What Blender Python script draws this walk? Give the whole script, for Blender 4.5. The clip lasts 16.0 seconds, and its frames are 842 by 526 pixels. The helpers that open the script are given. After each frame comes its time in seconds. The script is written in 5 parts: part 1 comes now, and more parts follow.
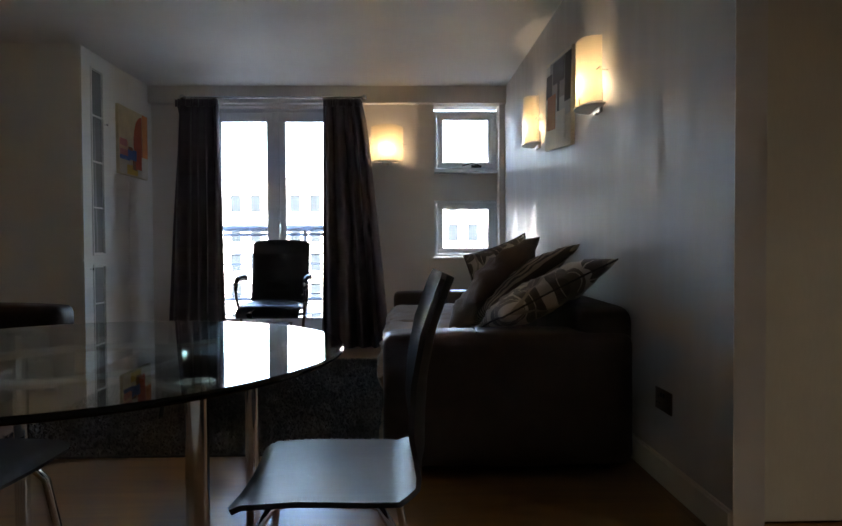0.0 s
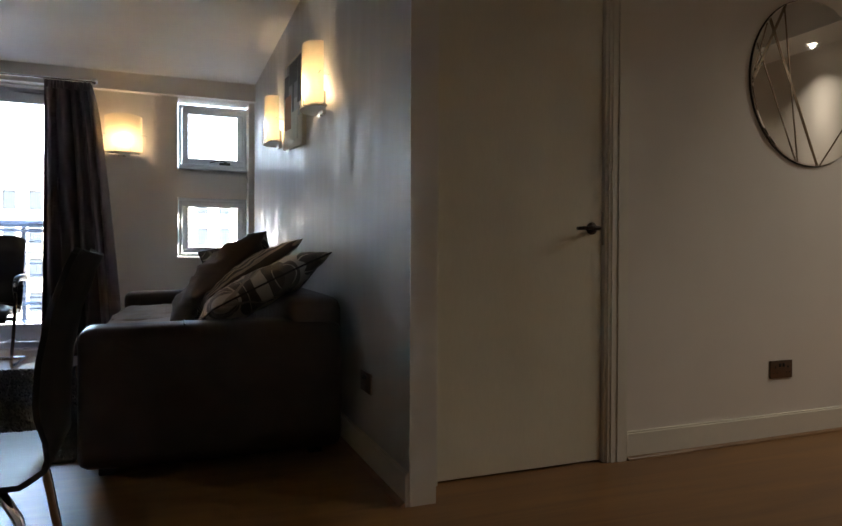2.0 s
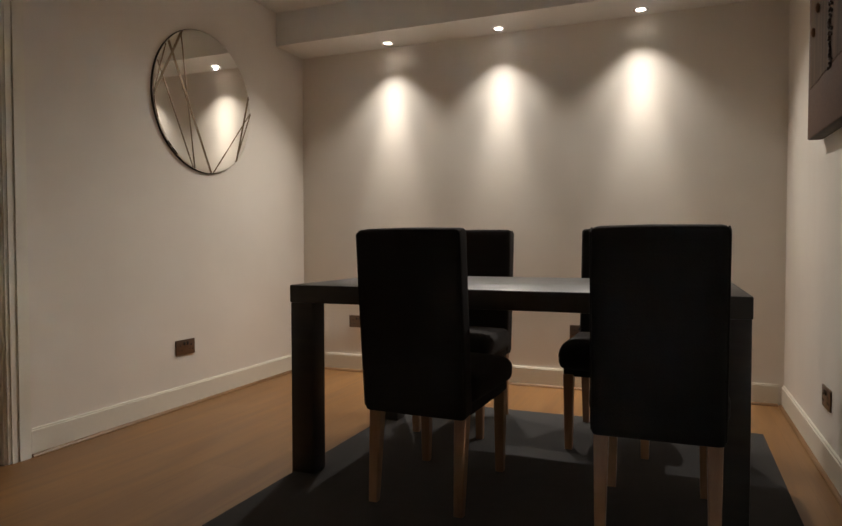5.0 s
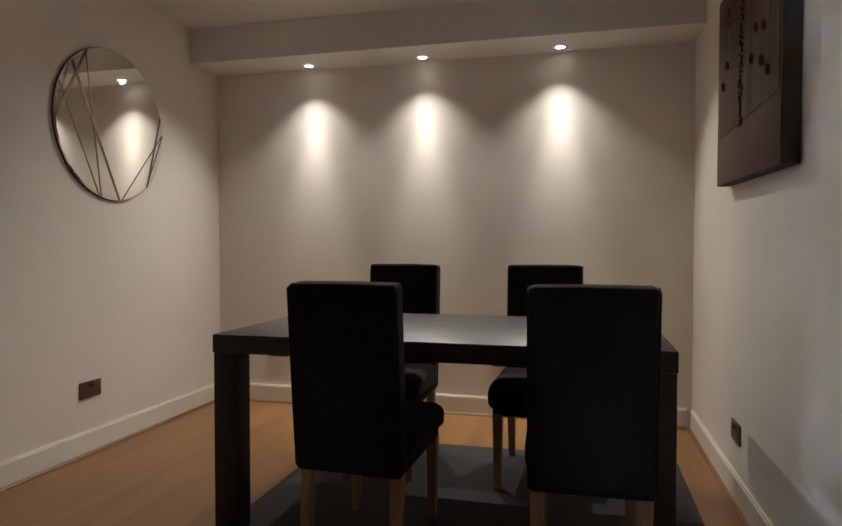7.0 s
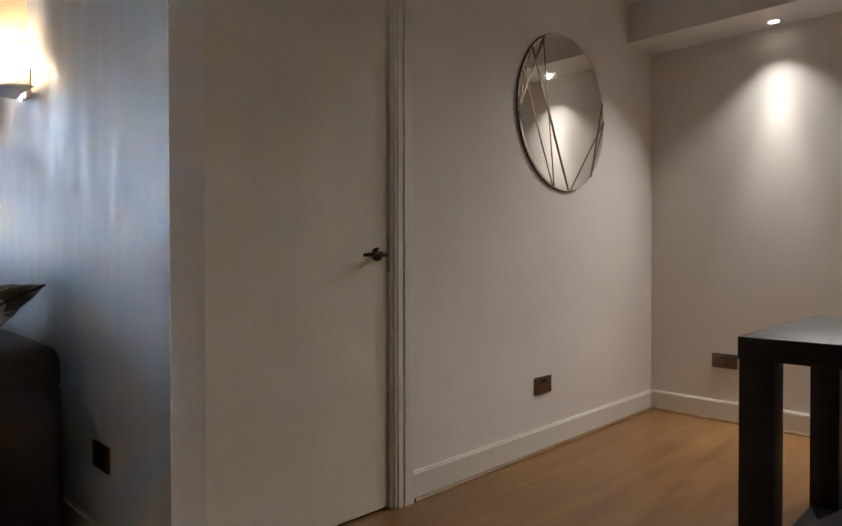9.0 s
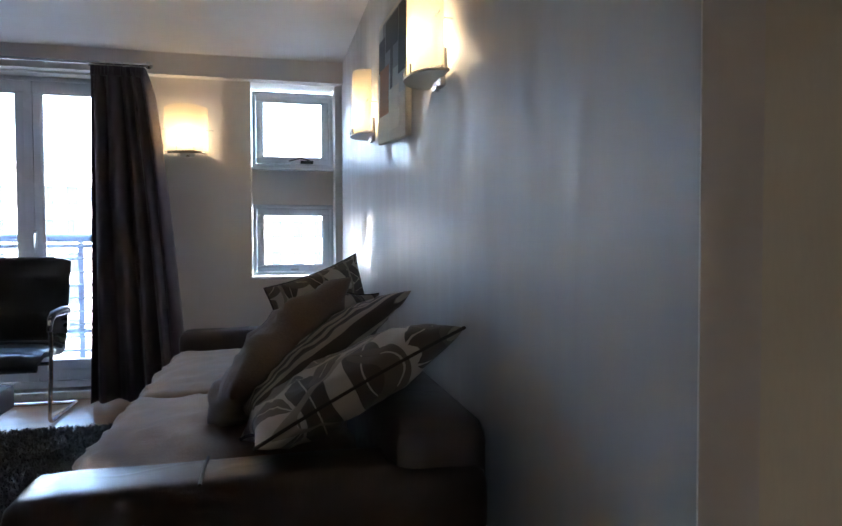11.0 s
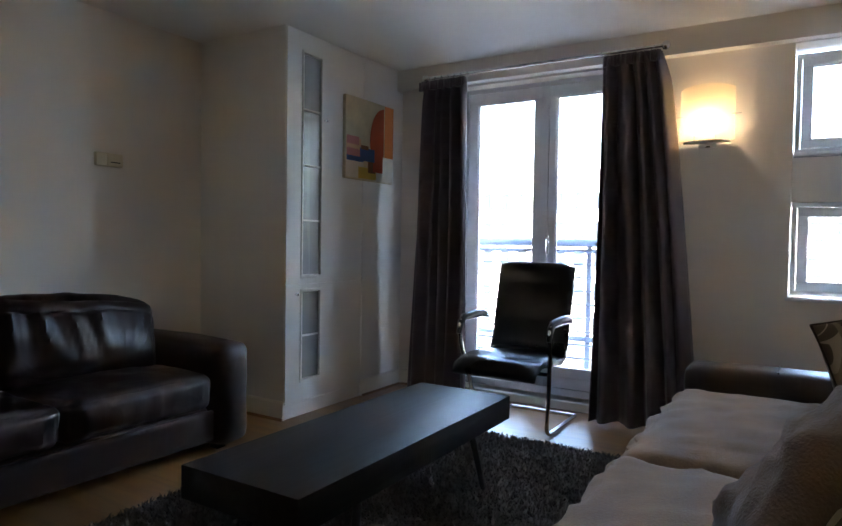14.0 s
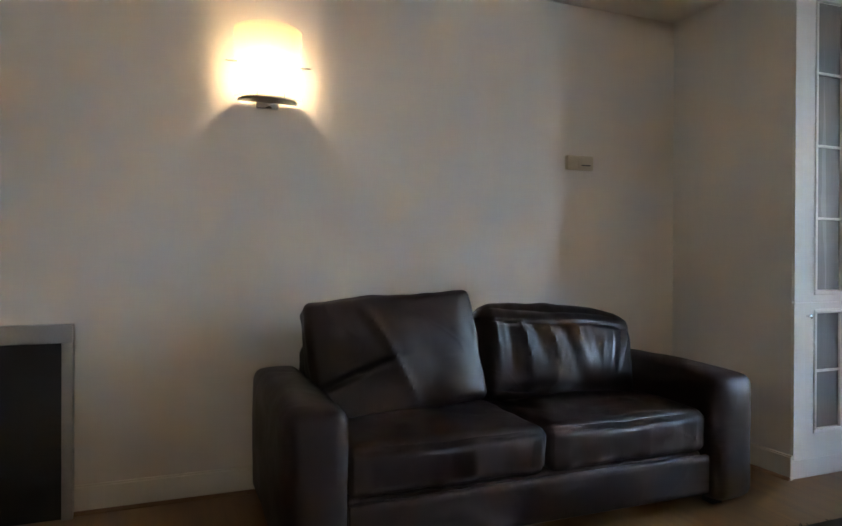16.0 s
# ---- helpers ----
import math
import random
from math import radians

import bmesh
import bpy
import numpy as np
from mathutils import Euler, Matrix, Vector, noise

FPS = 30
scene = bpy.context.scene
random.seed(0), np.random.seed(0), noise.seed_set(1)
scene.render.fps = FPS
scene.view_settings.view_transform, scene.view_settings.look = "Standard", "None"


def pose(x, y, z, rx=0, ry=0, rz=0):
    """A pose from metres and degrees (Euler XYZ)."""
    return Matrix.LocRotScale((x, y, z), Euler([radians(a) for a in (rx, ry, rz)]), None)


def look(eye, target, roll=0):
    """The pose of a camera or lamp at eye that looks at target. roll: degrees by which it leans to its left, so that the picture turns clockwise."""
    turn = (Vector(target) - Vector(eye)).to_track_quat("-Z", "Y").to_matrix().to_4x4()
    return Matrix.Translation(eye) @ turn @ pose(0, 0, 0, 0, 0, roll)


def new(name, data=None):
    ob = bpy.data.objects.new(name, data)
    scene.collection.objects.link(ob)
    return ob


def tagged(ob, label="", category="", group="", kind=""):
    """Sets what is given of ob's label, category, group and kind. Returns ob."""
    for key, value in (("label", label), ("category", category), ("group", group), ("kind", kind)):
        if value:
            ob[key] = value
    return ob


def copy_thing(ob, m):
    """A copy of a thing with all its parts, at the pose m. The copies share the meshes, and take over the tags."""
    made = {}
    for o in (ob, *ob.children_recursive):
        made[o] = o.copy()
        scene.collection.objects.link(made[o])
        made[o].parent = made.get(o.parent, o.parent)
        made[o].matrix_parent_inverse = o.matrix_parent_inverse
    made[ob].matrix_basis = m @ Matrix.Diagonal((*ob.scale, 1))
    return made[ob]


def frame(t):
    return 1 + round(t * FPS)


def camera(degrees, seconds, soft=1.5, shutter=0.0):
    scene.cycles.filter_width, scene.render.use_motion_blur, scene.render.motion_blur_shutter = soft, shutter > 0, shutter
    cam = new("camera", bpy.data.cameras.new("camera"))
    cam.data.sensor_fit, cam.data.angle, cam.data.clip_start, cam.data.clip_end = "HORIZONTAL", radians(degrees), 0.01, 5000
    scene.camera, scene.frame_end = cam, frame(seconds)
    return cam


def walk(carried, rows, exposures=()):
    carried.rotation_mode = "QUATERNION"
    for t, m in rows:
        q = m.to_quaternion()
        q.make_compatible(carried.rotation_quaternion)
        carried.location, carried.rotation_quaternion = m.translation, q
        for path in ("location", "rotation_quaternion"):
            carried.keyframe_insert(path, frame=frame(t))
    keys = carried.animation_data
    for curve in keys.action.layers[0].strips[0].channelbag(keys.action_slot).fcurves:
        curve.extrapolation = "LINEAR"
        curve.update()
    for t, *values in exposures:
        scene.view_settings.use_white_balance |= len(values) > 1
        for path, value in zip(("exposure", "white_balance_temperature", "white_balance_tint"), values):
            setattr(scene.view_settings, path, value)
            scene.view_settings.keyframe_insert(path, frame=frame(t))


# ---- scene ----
cam = camera(67.3, 16.0)
PATH = [
    (0, (-1.019, -2.093, 0.947), (-0.97, -0.095, 0.901), -0.3),
    (0.5, (-0.965, -2.131, 0.951), (-0.838, -0.135, 0.901), -0.3),
    (1, (-0.893, -2.146, 0.924), (-0.622, -0.165, 0.882), -0.0),
    (1.5, (-0.833, -2.187, 0.905), (-0.358, -0.244, 0.87), 0.2),
    (2, (-0.768, -2.23, 0.886), (-0.041, -0.366, 0.86), 0.2),
    (2.5, (-0.7, -2.324, 0.904), (0.311, -0.599, 0.866), 0.0),
    (3, (-0.665, -2.402, 0.923), (0.613, -0.865, 0.868), 0.0),
    (3.5, (-0.687, -2.438, 0.916), (0.798, -1.099, 0.862), 0.1),
    (4, (-0.71, -2.491, 0.914), (0.939, -1.361, 0.859), 0.0),
    (4.5, (-0.753, -2.537, 0.911), (1.014, -1.602, 0.853), -0.1),
    (5, (-0.808, -2.567, 0.907), (1.046, -1.817, 0.85), -0.1),
    (5.2, (-0.83, -2.58, 0.909), (1.05, -1.9, 0.85), -0.2),
    (7.3, (-0.782, -2.424, 1.081), (1.157, -1.937, 1.033), 0.0),
    (7.5, (-0.788, -2.374, 1.067), (1.149, -1.877, 1.016), -0.0),
    (8, (-0.782, -2.196, 1.048), (1.127, -1.6, 0.992), 0.0),
    (8.5, (-0.747, -1.995, 1.059), (0.982, -0.992, 0.993), -0.1),
    (9, (-0.724, -1.827, 1.0), (0.693, -0.416, 0.972), -0.1),
    (9.5, (-0.706, -1.632, 1.011), (0.397, 0.036, 0.978), 0.4),
    (10, (-0.668, -1.428, 1.062), (0.19, 0.378, 1.002), 0.1),
    (12.3, (-0.502, -0.462, 1.128), (-0.519, 1.537, 1.079), 0.7),
    (12.5, (-0.527, -0.444, 1.131), (-0.626, 1.553, 1.079), 0.8),
    (13, (-0.515, -0.313, 1.143), (-0.96, 1.636, 1.082), 0.7),
    (13.5, (-0.566, -0.257, 1.14), (-1.358, 1.579, 1.08), 0.9),
    (14, (-0.63, -0.205, 1.151), (-1.676, 1.498, 1.085), 0.9),
    (14.5, (-0.785, -0.142, 1.17), (-1.997, 1.446, 1.084), 0.7),
    (15, (-0.929, -0.104, 1.187), (-2.319, 1.332, 1.096), 0.5),
    (15.5, (-1.106, -0.052, 1.096), (-2.747, 1.09, 1.058), 0.4),
    (16, (-1.259, -0.075, 1.073), (-3.117, 0.663, 1.061), 0.2),
]
EXPOSURES = [(0, 5.08, 6550, 10), (1.5, 5.08, 6700, 10), (2.5, 5.75, 6800, 11), (3.5, 6.42, 6500, 11), (5.2, 6.55, 6400, 11), (7.3, 6.4, 6150, 11), (8.5, 6.35, 6050, 11), (9, 6.42, 5900, 11), (9.5, 6.3, 5750, 11), (10.2, 6.1, 5700, 10), (12.3, 5.15, 6300, 10), (13.5, 5.55, 6350, 10), (14.5, 5.9, 6450, 10), (15.5, 6.3, 6600, 10), (16, 6.5, 6500, 10)]
walk(cam, [(t, look(eye, target, roll)) for t, eye, target, roll in PATH], EXPOSURES)

SKY, SCONCE, SPOT, SPILL = 0.15, 0.065, 0.68, 0.66

# ---- world and light ----
world = bpy.data.worlds.new("sky")
scene.world = world
world.use_nodes = True
wn = world.node_tree.nodes
wl = world.node_tree.links
sky = wn.new("ShaderNodeTexSky")
sky.sky_type = "NISHITA"
sky.sun_disc = False
sky.sun_elevation = radians(38)
sky.sun_rotation = radians(200)
sky.air_density = 1.0
sky.dust_density = 2.5
wn["Background"].inputs["Strength"].default_value = SKY
wl.new(sky.outputs[0], wn["Background"].inputs["Color"])

sun_data = bpy.data.lights.new("sun", "SUN")
sun_data.energy = 1.3
sun_data.angle = radians(0.6)
sun_data.color = (1.0, 0.95, 0.88)
sun = new("sun", sun_data)
sun.matrix_world = look((4.5, -12, 10), (0, 0, 0))

WARM = (1.0, 0.74, 0.46)


# ---- materials ----
def nodes_of(name):
    m = bpy.data.materials.new(name)
    m.use_nodes = True
    nt = m.node_tree
    return m, nt, nt.nodes["Principled BSDF"]


def mk(name, col, rough=0.5, metal=0.0, var=0.1, scale=4.0, fine=90.0, bump=0.05, stretch=(1, 1, 1),
       coat=0.0, rvar=0.08, sheen=0.0, spec=0.5, island=0.0):
    """A painted, woven, stained or plated surface with wear at two sizes."""
    m, nt, p = nodes_of(name)
    n, l = nt.nodes, nt.links
    tc = n.new("ShaderNodeTexCoord")
    mp = n.new("ShaderNodeMapping")
    mp.inputs["Scale"].default_value = stretch
    mp.inputs["Location"].default_value = (0.31, 0.17, 0.37)
    l.new(tc.outputs["Object"], mp.inputs["Vector"])
    big = n.new("ShaderNodeTexNoise")
    big.inputs["Scale"].default_value = scale
    big.inputs["Detail"].default_value = 4
    l.new(mp.outputs[0], big.inputs["Vector"])
    small = n.new("ShaderNodeTexNoise")
    small.inputs["Scale"].default_value = fine
    small.inputs["Detail"].default_value = 3
    l.new(mp.outputs[0], small.inputs["Vector"])
    mix = n.new("ShaderNodeMix")
    mix.data_type = "FLOAT"
    mix.inputs[0].default_value = 0.35
    l.new(big.outputs[0], mix.inputs[2])
    l.new(small.outputs[0], mix.inputs[3])
    hsv = n.new("ShaderNodeHueSaturation")
    hsv.inputs["Color"].default_value = (*col, 1)
    mr = n.new("ShaderNodeMapRange")
    mr.inputs[1].default_value, mr.inputs[2].default_value = 0.3, 0.7
    mr.inputs[3].default_value, mr.inputs[4].default_value = 1 - var, 1 + var
    l.new(mix.outputs[0], mr.inputs[0])
    l.new(mr.outputs[0], hsv.inputs["Value"])
    l.new(hsv.outputs[0], p.inputs["Base Color"])
    rr = n.new("ShaderNodeMapRange")
    rr.inputs[1].default_value, rr.inputs[2].default_value = 0.3, 0.7
    rr.inputs[3].default_value, rr.inputs[4].default_value = max(rough - rvar, 0.02), min(rough + rvar, 1)
    l.new(big.outputs[0], rr.inputs[0])
    l.new(rr.outputs[0], p.inputs["Roughness"])
    p.inputs["Metallic"].default_value = metal
    p.inputs["Coat Weight"].default_value = coat
    p.inputs["Sheen Weight"].default_value = sheen
    p.inputs["Specular IOR Level"].default_value = spec
    if bump:
        b = n.new("ShaderNodeBump")
        b.inputs["Strength"].default_value = bump
        b.inputs["Distance"].default_value = 0.004
        l.new(small.outputs[0], b.inputs["Height"])
        l.new(b.outputs[0], p.inputs["Normal"])
    return m


def mk_paint(name, col, rough, streak, spec=0.5):
    """Rolled emulsion: upright roller marks that catch the light, faint blotches."""
    m, nt, p = nodes_of(name)
    n, l = nt.nodes, nt.links
    tc = n.new("ShaderNodeTexCoord")
    mp = n.new("ShaderNodeMapping")
    mp.inputs["Scale"].default_value = (11, 11, 2.2)
    p.inputs["Specular IOR Level"].default_value = spec
    l.new(tc.outputs["Object"], mp.inputs["Vector"])
    st = n.new("ShaderNodeTexNoise")
    st.inputs["Scale"].default_value = 1.0
    st.inputs["Detail"].default_value = 3
    l.new(mp.outputs[0], st.inputs["Vector"])
    fine = n.new("ShaderNodeTexNoise")
    fine.inputs["Scale"].default_value = 160
    fine.inputs["Detail"].default_value = 2
    l.new(tc.outputs["Object"], fine.inputs["Vector"])
    blot = n.new("ShaderNodeTexNoise")
    blot.inputs["Scale"].default_value = 1.3
    blot.inputs["Detail"].default_value = 5
    l.new(tc.outputs["Object"], blot.inputs["Vector"])
    hsv = n.new("ShaderNodeHueSaturation")
    hsv.inputs["Color"].default_value = (*col, 1)
    mr = n.new("ShaderNodeMapRange")
    mr.inputs[1].default_value, mr.inputs[2].default_value = 0.3, 0.7
    mr.inputs[3].default_value, mr.inputs[4].default_value = 0.955, 1.03
    l.new(blot.outputs[0], mr.inputs[0])
    l.new(mr.outputs[0], hsv.inputs["Value"])
    l.new(hsv.outputs[0], p.inputs["Base Color"])
    rr = n.new("ShaderNodeMapRange")
    rr.inputs[1].default_value, rr.inputs[2].default_value = 0.3, 0.7
    rr.inputs[3].default_value, rr.inputs[4].default_value = rough - 0.2, rough + 0.18
    l.new(st.outputs[0], rr.inputs[0])
    l.new(rr.outputs[0], p.inputs["Roughness"])
    b1 = n.new("ShaderNodeBump")
    b1.inputs["Strength"].default_value = streak
    b1.inputs["Distance"].default_value = 0.02
    l.new(st.outputs[0], b1.inputs["Height"])
    b2 = n.new("ShaderNodeBump")
    b2.inputs["Strength"].default_value = 0.06
    b2.inputs["Distance"].default_value = 0.002
    l.new(fine.outputs[0], b2.inputs["Height"])
    l.new(b1.outputs[0], b2.inputs["Normal"])
    l.new(b2.outputs[0], p.inputs["Normal"])
    return m


def mk_wood(name, col, dark, rough, along="x", scale=1.0, boards=None, bump=0.08, spec=0.5, twist=1.2):
    """Straight grain with rings; boards = (length, width) lays it in staggered boards."""
    m, nt, p = nodes_of(name)
    n, l = nt.nodes, nt.links
    tc = n.new("ShaderNodeTexCoord")
    mp = n.new("ShaderNodeMapping")
    s = (1.2, 14, 14) if along == "x" else (14, 1.2, 14) if along == "y" else (14, 14, 1.2)
    mp.inputs["Scale"].default_value = [v * scale for v in s]
    l.new(tc.outputs["Object"], mp.inputs["Vector"])
    g = n.new("ShaderNodeTexNoise")
    g.inputs["Scale"].default_value = 1.0
    g.inputs["Detail"].default_value = 6
    g.inputs["Distortion"].default_value = twist
    l.new(mp.outputs[0], g.inputs["Vector"])
    ramp = n.new("ShaderNodeValToRGB")
    ramp.color_ramp.elements[0].position = 0.32
    ramp.color_ramp.elements[0].color = (*dark, 1)
    ramp.color_ramp.elements[1].position = 0.66
    ramp.color_ramp.elements[1].color = (*col, 1)
    l.new(g.outputs[0], ramp.inputs[0])
    out = ramp.outputs[0]
    if boards:
        br = n.new("ShaderNodeTexBrick")
        br.inputs["Scale"].default_value = 1.0
        br.inputs["Brick Width"].default_value = boards[0]
        br.inputs["Row Height"].default_value = boards[1]
        br.inputs["Mortar Size"].default_value = 0.002
        br.inputs["Color1"].default_value = (0.92, 0.91, 0.90, 1)
        br.inputs["Color2"].default_value = (1, 1, 1, 1)
        br.inputs["Mortar"].default_value = (0.84, 0.82, 0.80, 1)
        l.new(tc.outputs["Object"], br.inputs["Vector"])
        mul = n.new("ShaderNodeMix")
        mul.data_type, mul.blend_type = "RGBA", "MULTIPLY"
        mul.inputs[0].default_value = 1.0
        l.new(out, mul.inputs[6])
        l.new(br.outputs[0], mul.inputs[7])
        out = mul.outputs[2]
    l.new(out, p.inputs["Base Color"])
    rr = n.new("ShaderNodeMapRange")
    rr.inputs[3].default_value, rr.inputs[4].default_value = rough - 0.06, rough + 0.1
    l.new(g.outputs[0], rr.inputs[0])
    l.new(rr.outputs[0], p.inputs["Roughness"])
    p.inputs["Specular IOR Level"].default_value = spec
    b = n.new("ShaderNodeBump")
    b.inputs["Strength"].default_value = bump
    b.inputs["Distance"].default_value = 0.003
    l.new(g.outputs[0], b.inputs["Height"])
    l.new(b.outputs[0], p.inputs["Normal"])
    return m


def mk_leather(name, col, rough):
    m, nt, p = nodes_of(name)
    n, l = nt.nodes, nt.links
    tc = n.new("ShaderNodeTexCoord")
    v = n.new("ShaderNodeTexVoronoi")
    v.inputs["Scale"].default_value = 220
    l.new(tc.outputs["Object"], v.inputs["Vector"])
    big = n.new("ShaderNodeTexNoise")
    big.inputs["Scale"].default_value = 5
    big.inputs["Detail"].default_value = 5
    big.inputs["Distortion"].default_value = 0.8
    l.new(tc.outputs["Object"], big.inputs["Vector"])
    ramp = n.new("ShaderNodeValToRGB")
    ramp.color_ramp.elements[0].position, ramp.color_ramp.elements[1].position = 0.3, 0.75
    ramp.color_ramp.elements[0].color = (*[c * 0.7 for c in col], 1)
    ramp.color_ramp.elements[1].color = (*[c * 1.35 for c in col], 1)
    l.new(big.outputs[0], ramp.inputs[0])
    l.new(ramp.outputs[0], p.inputs["Base Color"])
    rr = n.new("ShaderNodeMapRange")
    rr.inputs[1].default_value, rr.inputs[2].default_value = 0.3, 0.7
    rr.inputs[3].default_value, rr.inputs[4].default_value = rough - 0.08, rough + 0.12
    l.new(big.outputs[0], rr.inputs[0])
    l.new(rr.outputs[0], p.inputs["Roughness"])
    b1 = n.new("ShaderNodeBump")
    b1.inputs["Strength"].default_value = 0.15
    b1.inputs["Distance"].default_value = 0.006
    l.new(big.outputs[0], b1.inputs["Height"])
    # sharp folds where the hide has creased
    fold = n.new("ShaderNodeTexNoise")
    fold.inputs["Scale"].default_value = 4.5
    fold.inputs["Detail"].default_value = 1.0
    fold.inputs["Distortion"].default_value = 0.6
    l.new(tc.outputs["Object"], fold.inputs["Vector"])
    mid = n.new("ShaderNodeMath")
    mid.operation = "SUBTRACT"
    mid.inputs[1].default_value = 0.5
    l.new(fold.outputs[0], mid.inputs[0])
    side = n.new("ShaderNodeMath")
    side.operation = "ABSOLUTE"
    l.new(mid.outputs[0], side.inputs[0])
    line = n.new("ShaderNodeMapRange")
    line.interpolation_type = "SMOOTHSTEP"
    line.inputs[1].default_value, line.inputs[2].default_value = 0.0, 0.07
    line.inputs[3].default_value, line.inputs[4].default_value = 1.0, 0.0
    l.new(side.outputs[0], line.inputs[0])
    b0 = n.new("ShaderNodeBump")
    b0.inputs["Strength"].default_value = 0.08
    b0.inputs["Distance"].default_value = 0.008
    l.new(line.outputs[0], b0.inputs["Height"])
    l.new(b0.outputs[0], b1.inputs["Normal"])
    b2 = n.new("ShaderNodeBump")
    b2.inputs["Strength"].default_value = 0.18
    b2.inputs["Distance"].default_value = 0.001
    l.new(v.outputs["Distance"], b2.inputs["Height"])
    l.new(b1.outputs[0], b2.inputs["Normal"])
    l.new(b2.outputs[0], p.inputs["Normal"])
    return m


def mk_leaves(name):
    """Cream cloth printed with large overlapping taupe leaves and thin stems."""
    m, nt, p = nodes_of(name)
    n, l = nt.nodes, nt.links
    tc = n.new("ShaderNodeTexCoord")

    def layer(scale, offset, length, width):
        """Pointed leaves, one to a cell, each turned its own way."""
        mp = n.new("ShaderNodeMapping")
        mp.inputs["Scale"].default_value = (scale, scale, 0)
        mp.inputs["Location"].default_value = offset
        l.new(tc.outputs["Object"], mp.inputs["Vector"])
        v = n.new("ShaderNodeTexVoronoi")
        v.voronoi_dimensions = "2D"
        v.inputs["Scale"].default_value = 1.0
        v.inputs["Randomness"].default_value = 0.6
        l.new(mp.outputs[0], v.inputs["Vector"])
        sub = n.new("ShaderNodeVectorMath")
        sub.operation = "SUBTRACT"
        l.new(mp.outputs[0], sub.inputs[0])
        l.new(v.outputs["Position"], sub.inputs[1])
        cs = n.new("ShaderNodeSeparateColor")
        l.new(v.outputs["Color"], cs.inputs[0])
        turn = math_node("MULTIPLY", cs.outputs[0], 6.283)
        vr = n.new("ShaderNodeVectorRotate")
        vr.rotation_type = "Z_AXIS"
        l.new(sub.outputs[0], vr.inputs["Vector"])
        l.new(turn, vr.inputs["Angle"])
        xyz = n.new("ShaderNodeSeparateXYZ")
        l.new(vr.outputs[0], xyz.inputs[0])
        u = math_node("DIVIDE", xyz.outputs[0], length)
        bow = math_node("SUBTRACT", 1.0, math_node("MULTIPLY", u, u))
        edge = math_node("MULTIPLY", bow, width)
        side = math_node("ABSOLUTE", xyz.outputs[1], 0.0)
        inside = math_node("LESS_THAN", side, edge)
        rib = math_node("GREATER_THAN", side, 0.012)
        return math_node("MULTIPLY", inside, rib)

    def math_node(op, a, b):
        q = n.new("ShaderNodeMath")
        q.operation = op
        for k, val in enumerate((a, b)):
            if isinstance(val, float):
                q.inputs[k].default_value = val
            else:
                l.new(val, q.inputs[k])
        return q.outputs[0]

    a = layer(5.6, (0.2, 0.1, 0), 0.66, 0.27)
    b = layer(6.6, (1.3, 0.7, 0), 0.60, 0.22)
    mp = n.new("ShaderNodeMapping")
    mp.inputs["Rotation"].default_value = (0, 0, radians(20))
    l.new(tc.outputs["Object"], mp.inputs["Vector"])
    wv = n.new("ShaderNodeTexWave")
    wv.inputs["Scale"].default_value = 1.6
    wv.inputs["Distortion"].default_value = 5
    wv.inputs["Detail"].default_value = 1
    wv.inputs["Detail Scale"].default_value = 0.8
    l.new(mp.outputs[0], wv.inputs["Vector"])
    st = n.new("ShaderNodeMath")
    st.operation = "GREATER_THAN"
    st.inputs[1].default_value = 0.985
    l.new(wv.outputs[1], st.inputs[0])
    mix1 = n.new("ShaderNodeMix")
    mix1.data_type = "RGBA"
    mix1.inputs[6].default_value = (0.50, 0.43, 0.34, 1)
    mix1.inputs[7].default_value = (0.10, 0.08, 0.06, 1)
    l.new(a, mix1.inputs[0])
    mix2 = n.new("ShaderNodeMix")
    mix2.data_type = "RGBA"
    mix2.inputs[7].default_value = (0.15, 0.12, 0.09, 1)
    l.new(b, mix2.inputs[0])
    l.new(mix1.outputs[2], mix2.inputs[6])
    mix3 = n.new("ShaderNodeMix")
    mix3.data_type = "RGBA"
    mix3.inputs[7].default_value = (0.30, 0.25, 0.19, 1)
    l.new(st.outputs[0], mix3.inputs[0])
    l.new(mix2.outputs[2], mix3.inputs[6])
    l.new(mix3.outputs[2], p.inputs["Base Color"])
    p.inputs["Roughness"].default_value = 0.85
    p.inputs["Sheen Weight"].default_value = 0.2
    w = n.new("ShaderNodeTexNoise")
    w.inputs["Scale"].default_value = 350
    l.new(tc.outputs["Object"], w.inputs["Vector"])
    bp = n.new("ShaderNodeBump")
    bp.inputs["Strength"].default_value = 0.25
    bp.inputs["Distance"].default_value = 0.002
    l.new(w.outputs[0], bp.inputs["Height"])
    l.new(bp.outputs[0], p.inputs["Normal"])
    return m


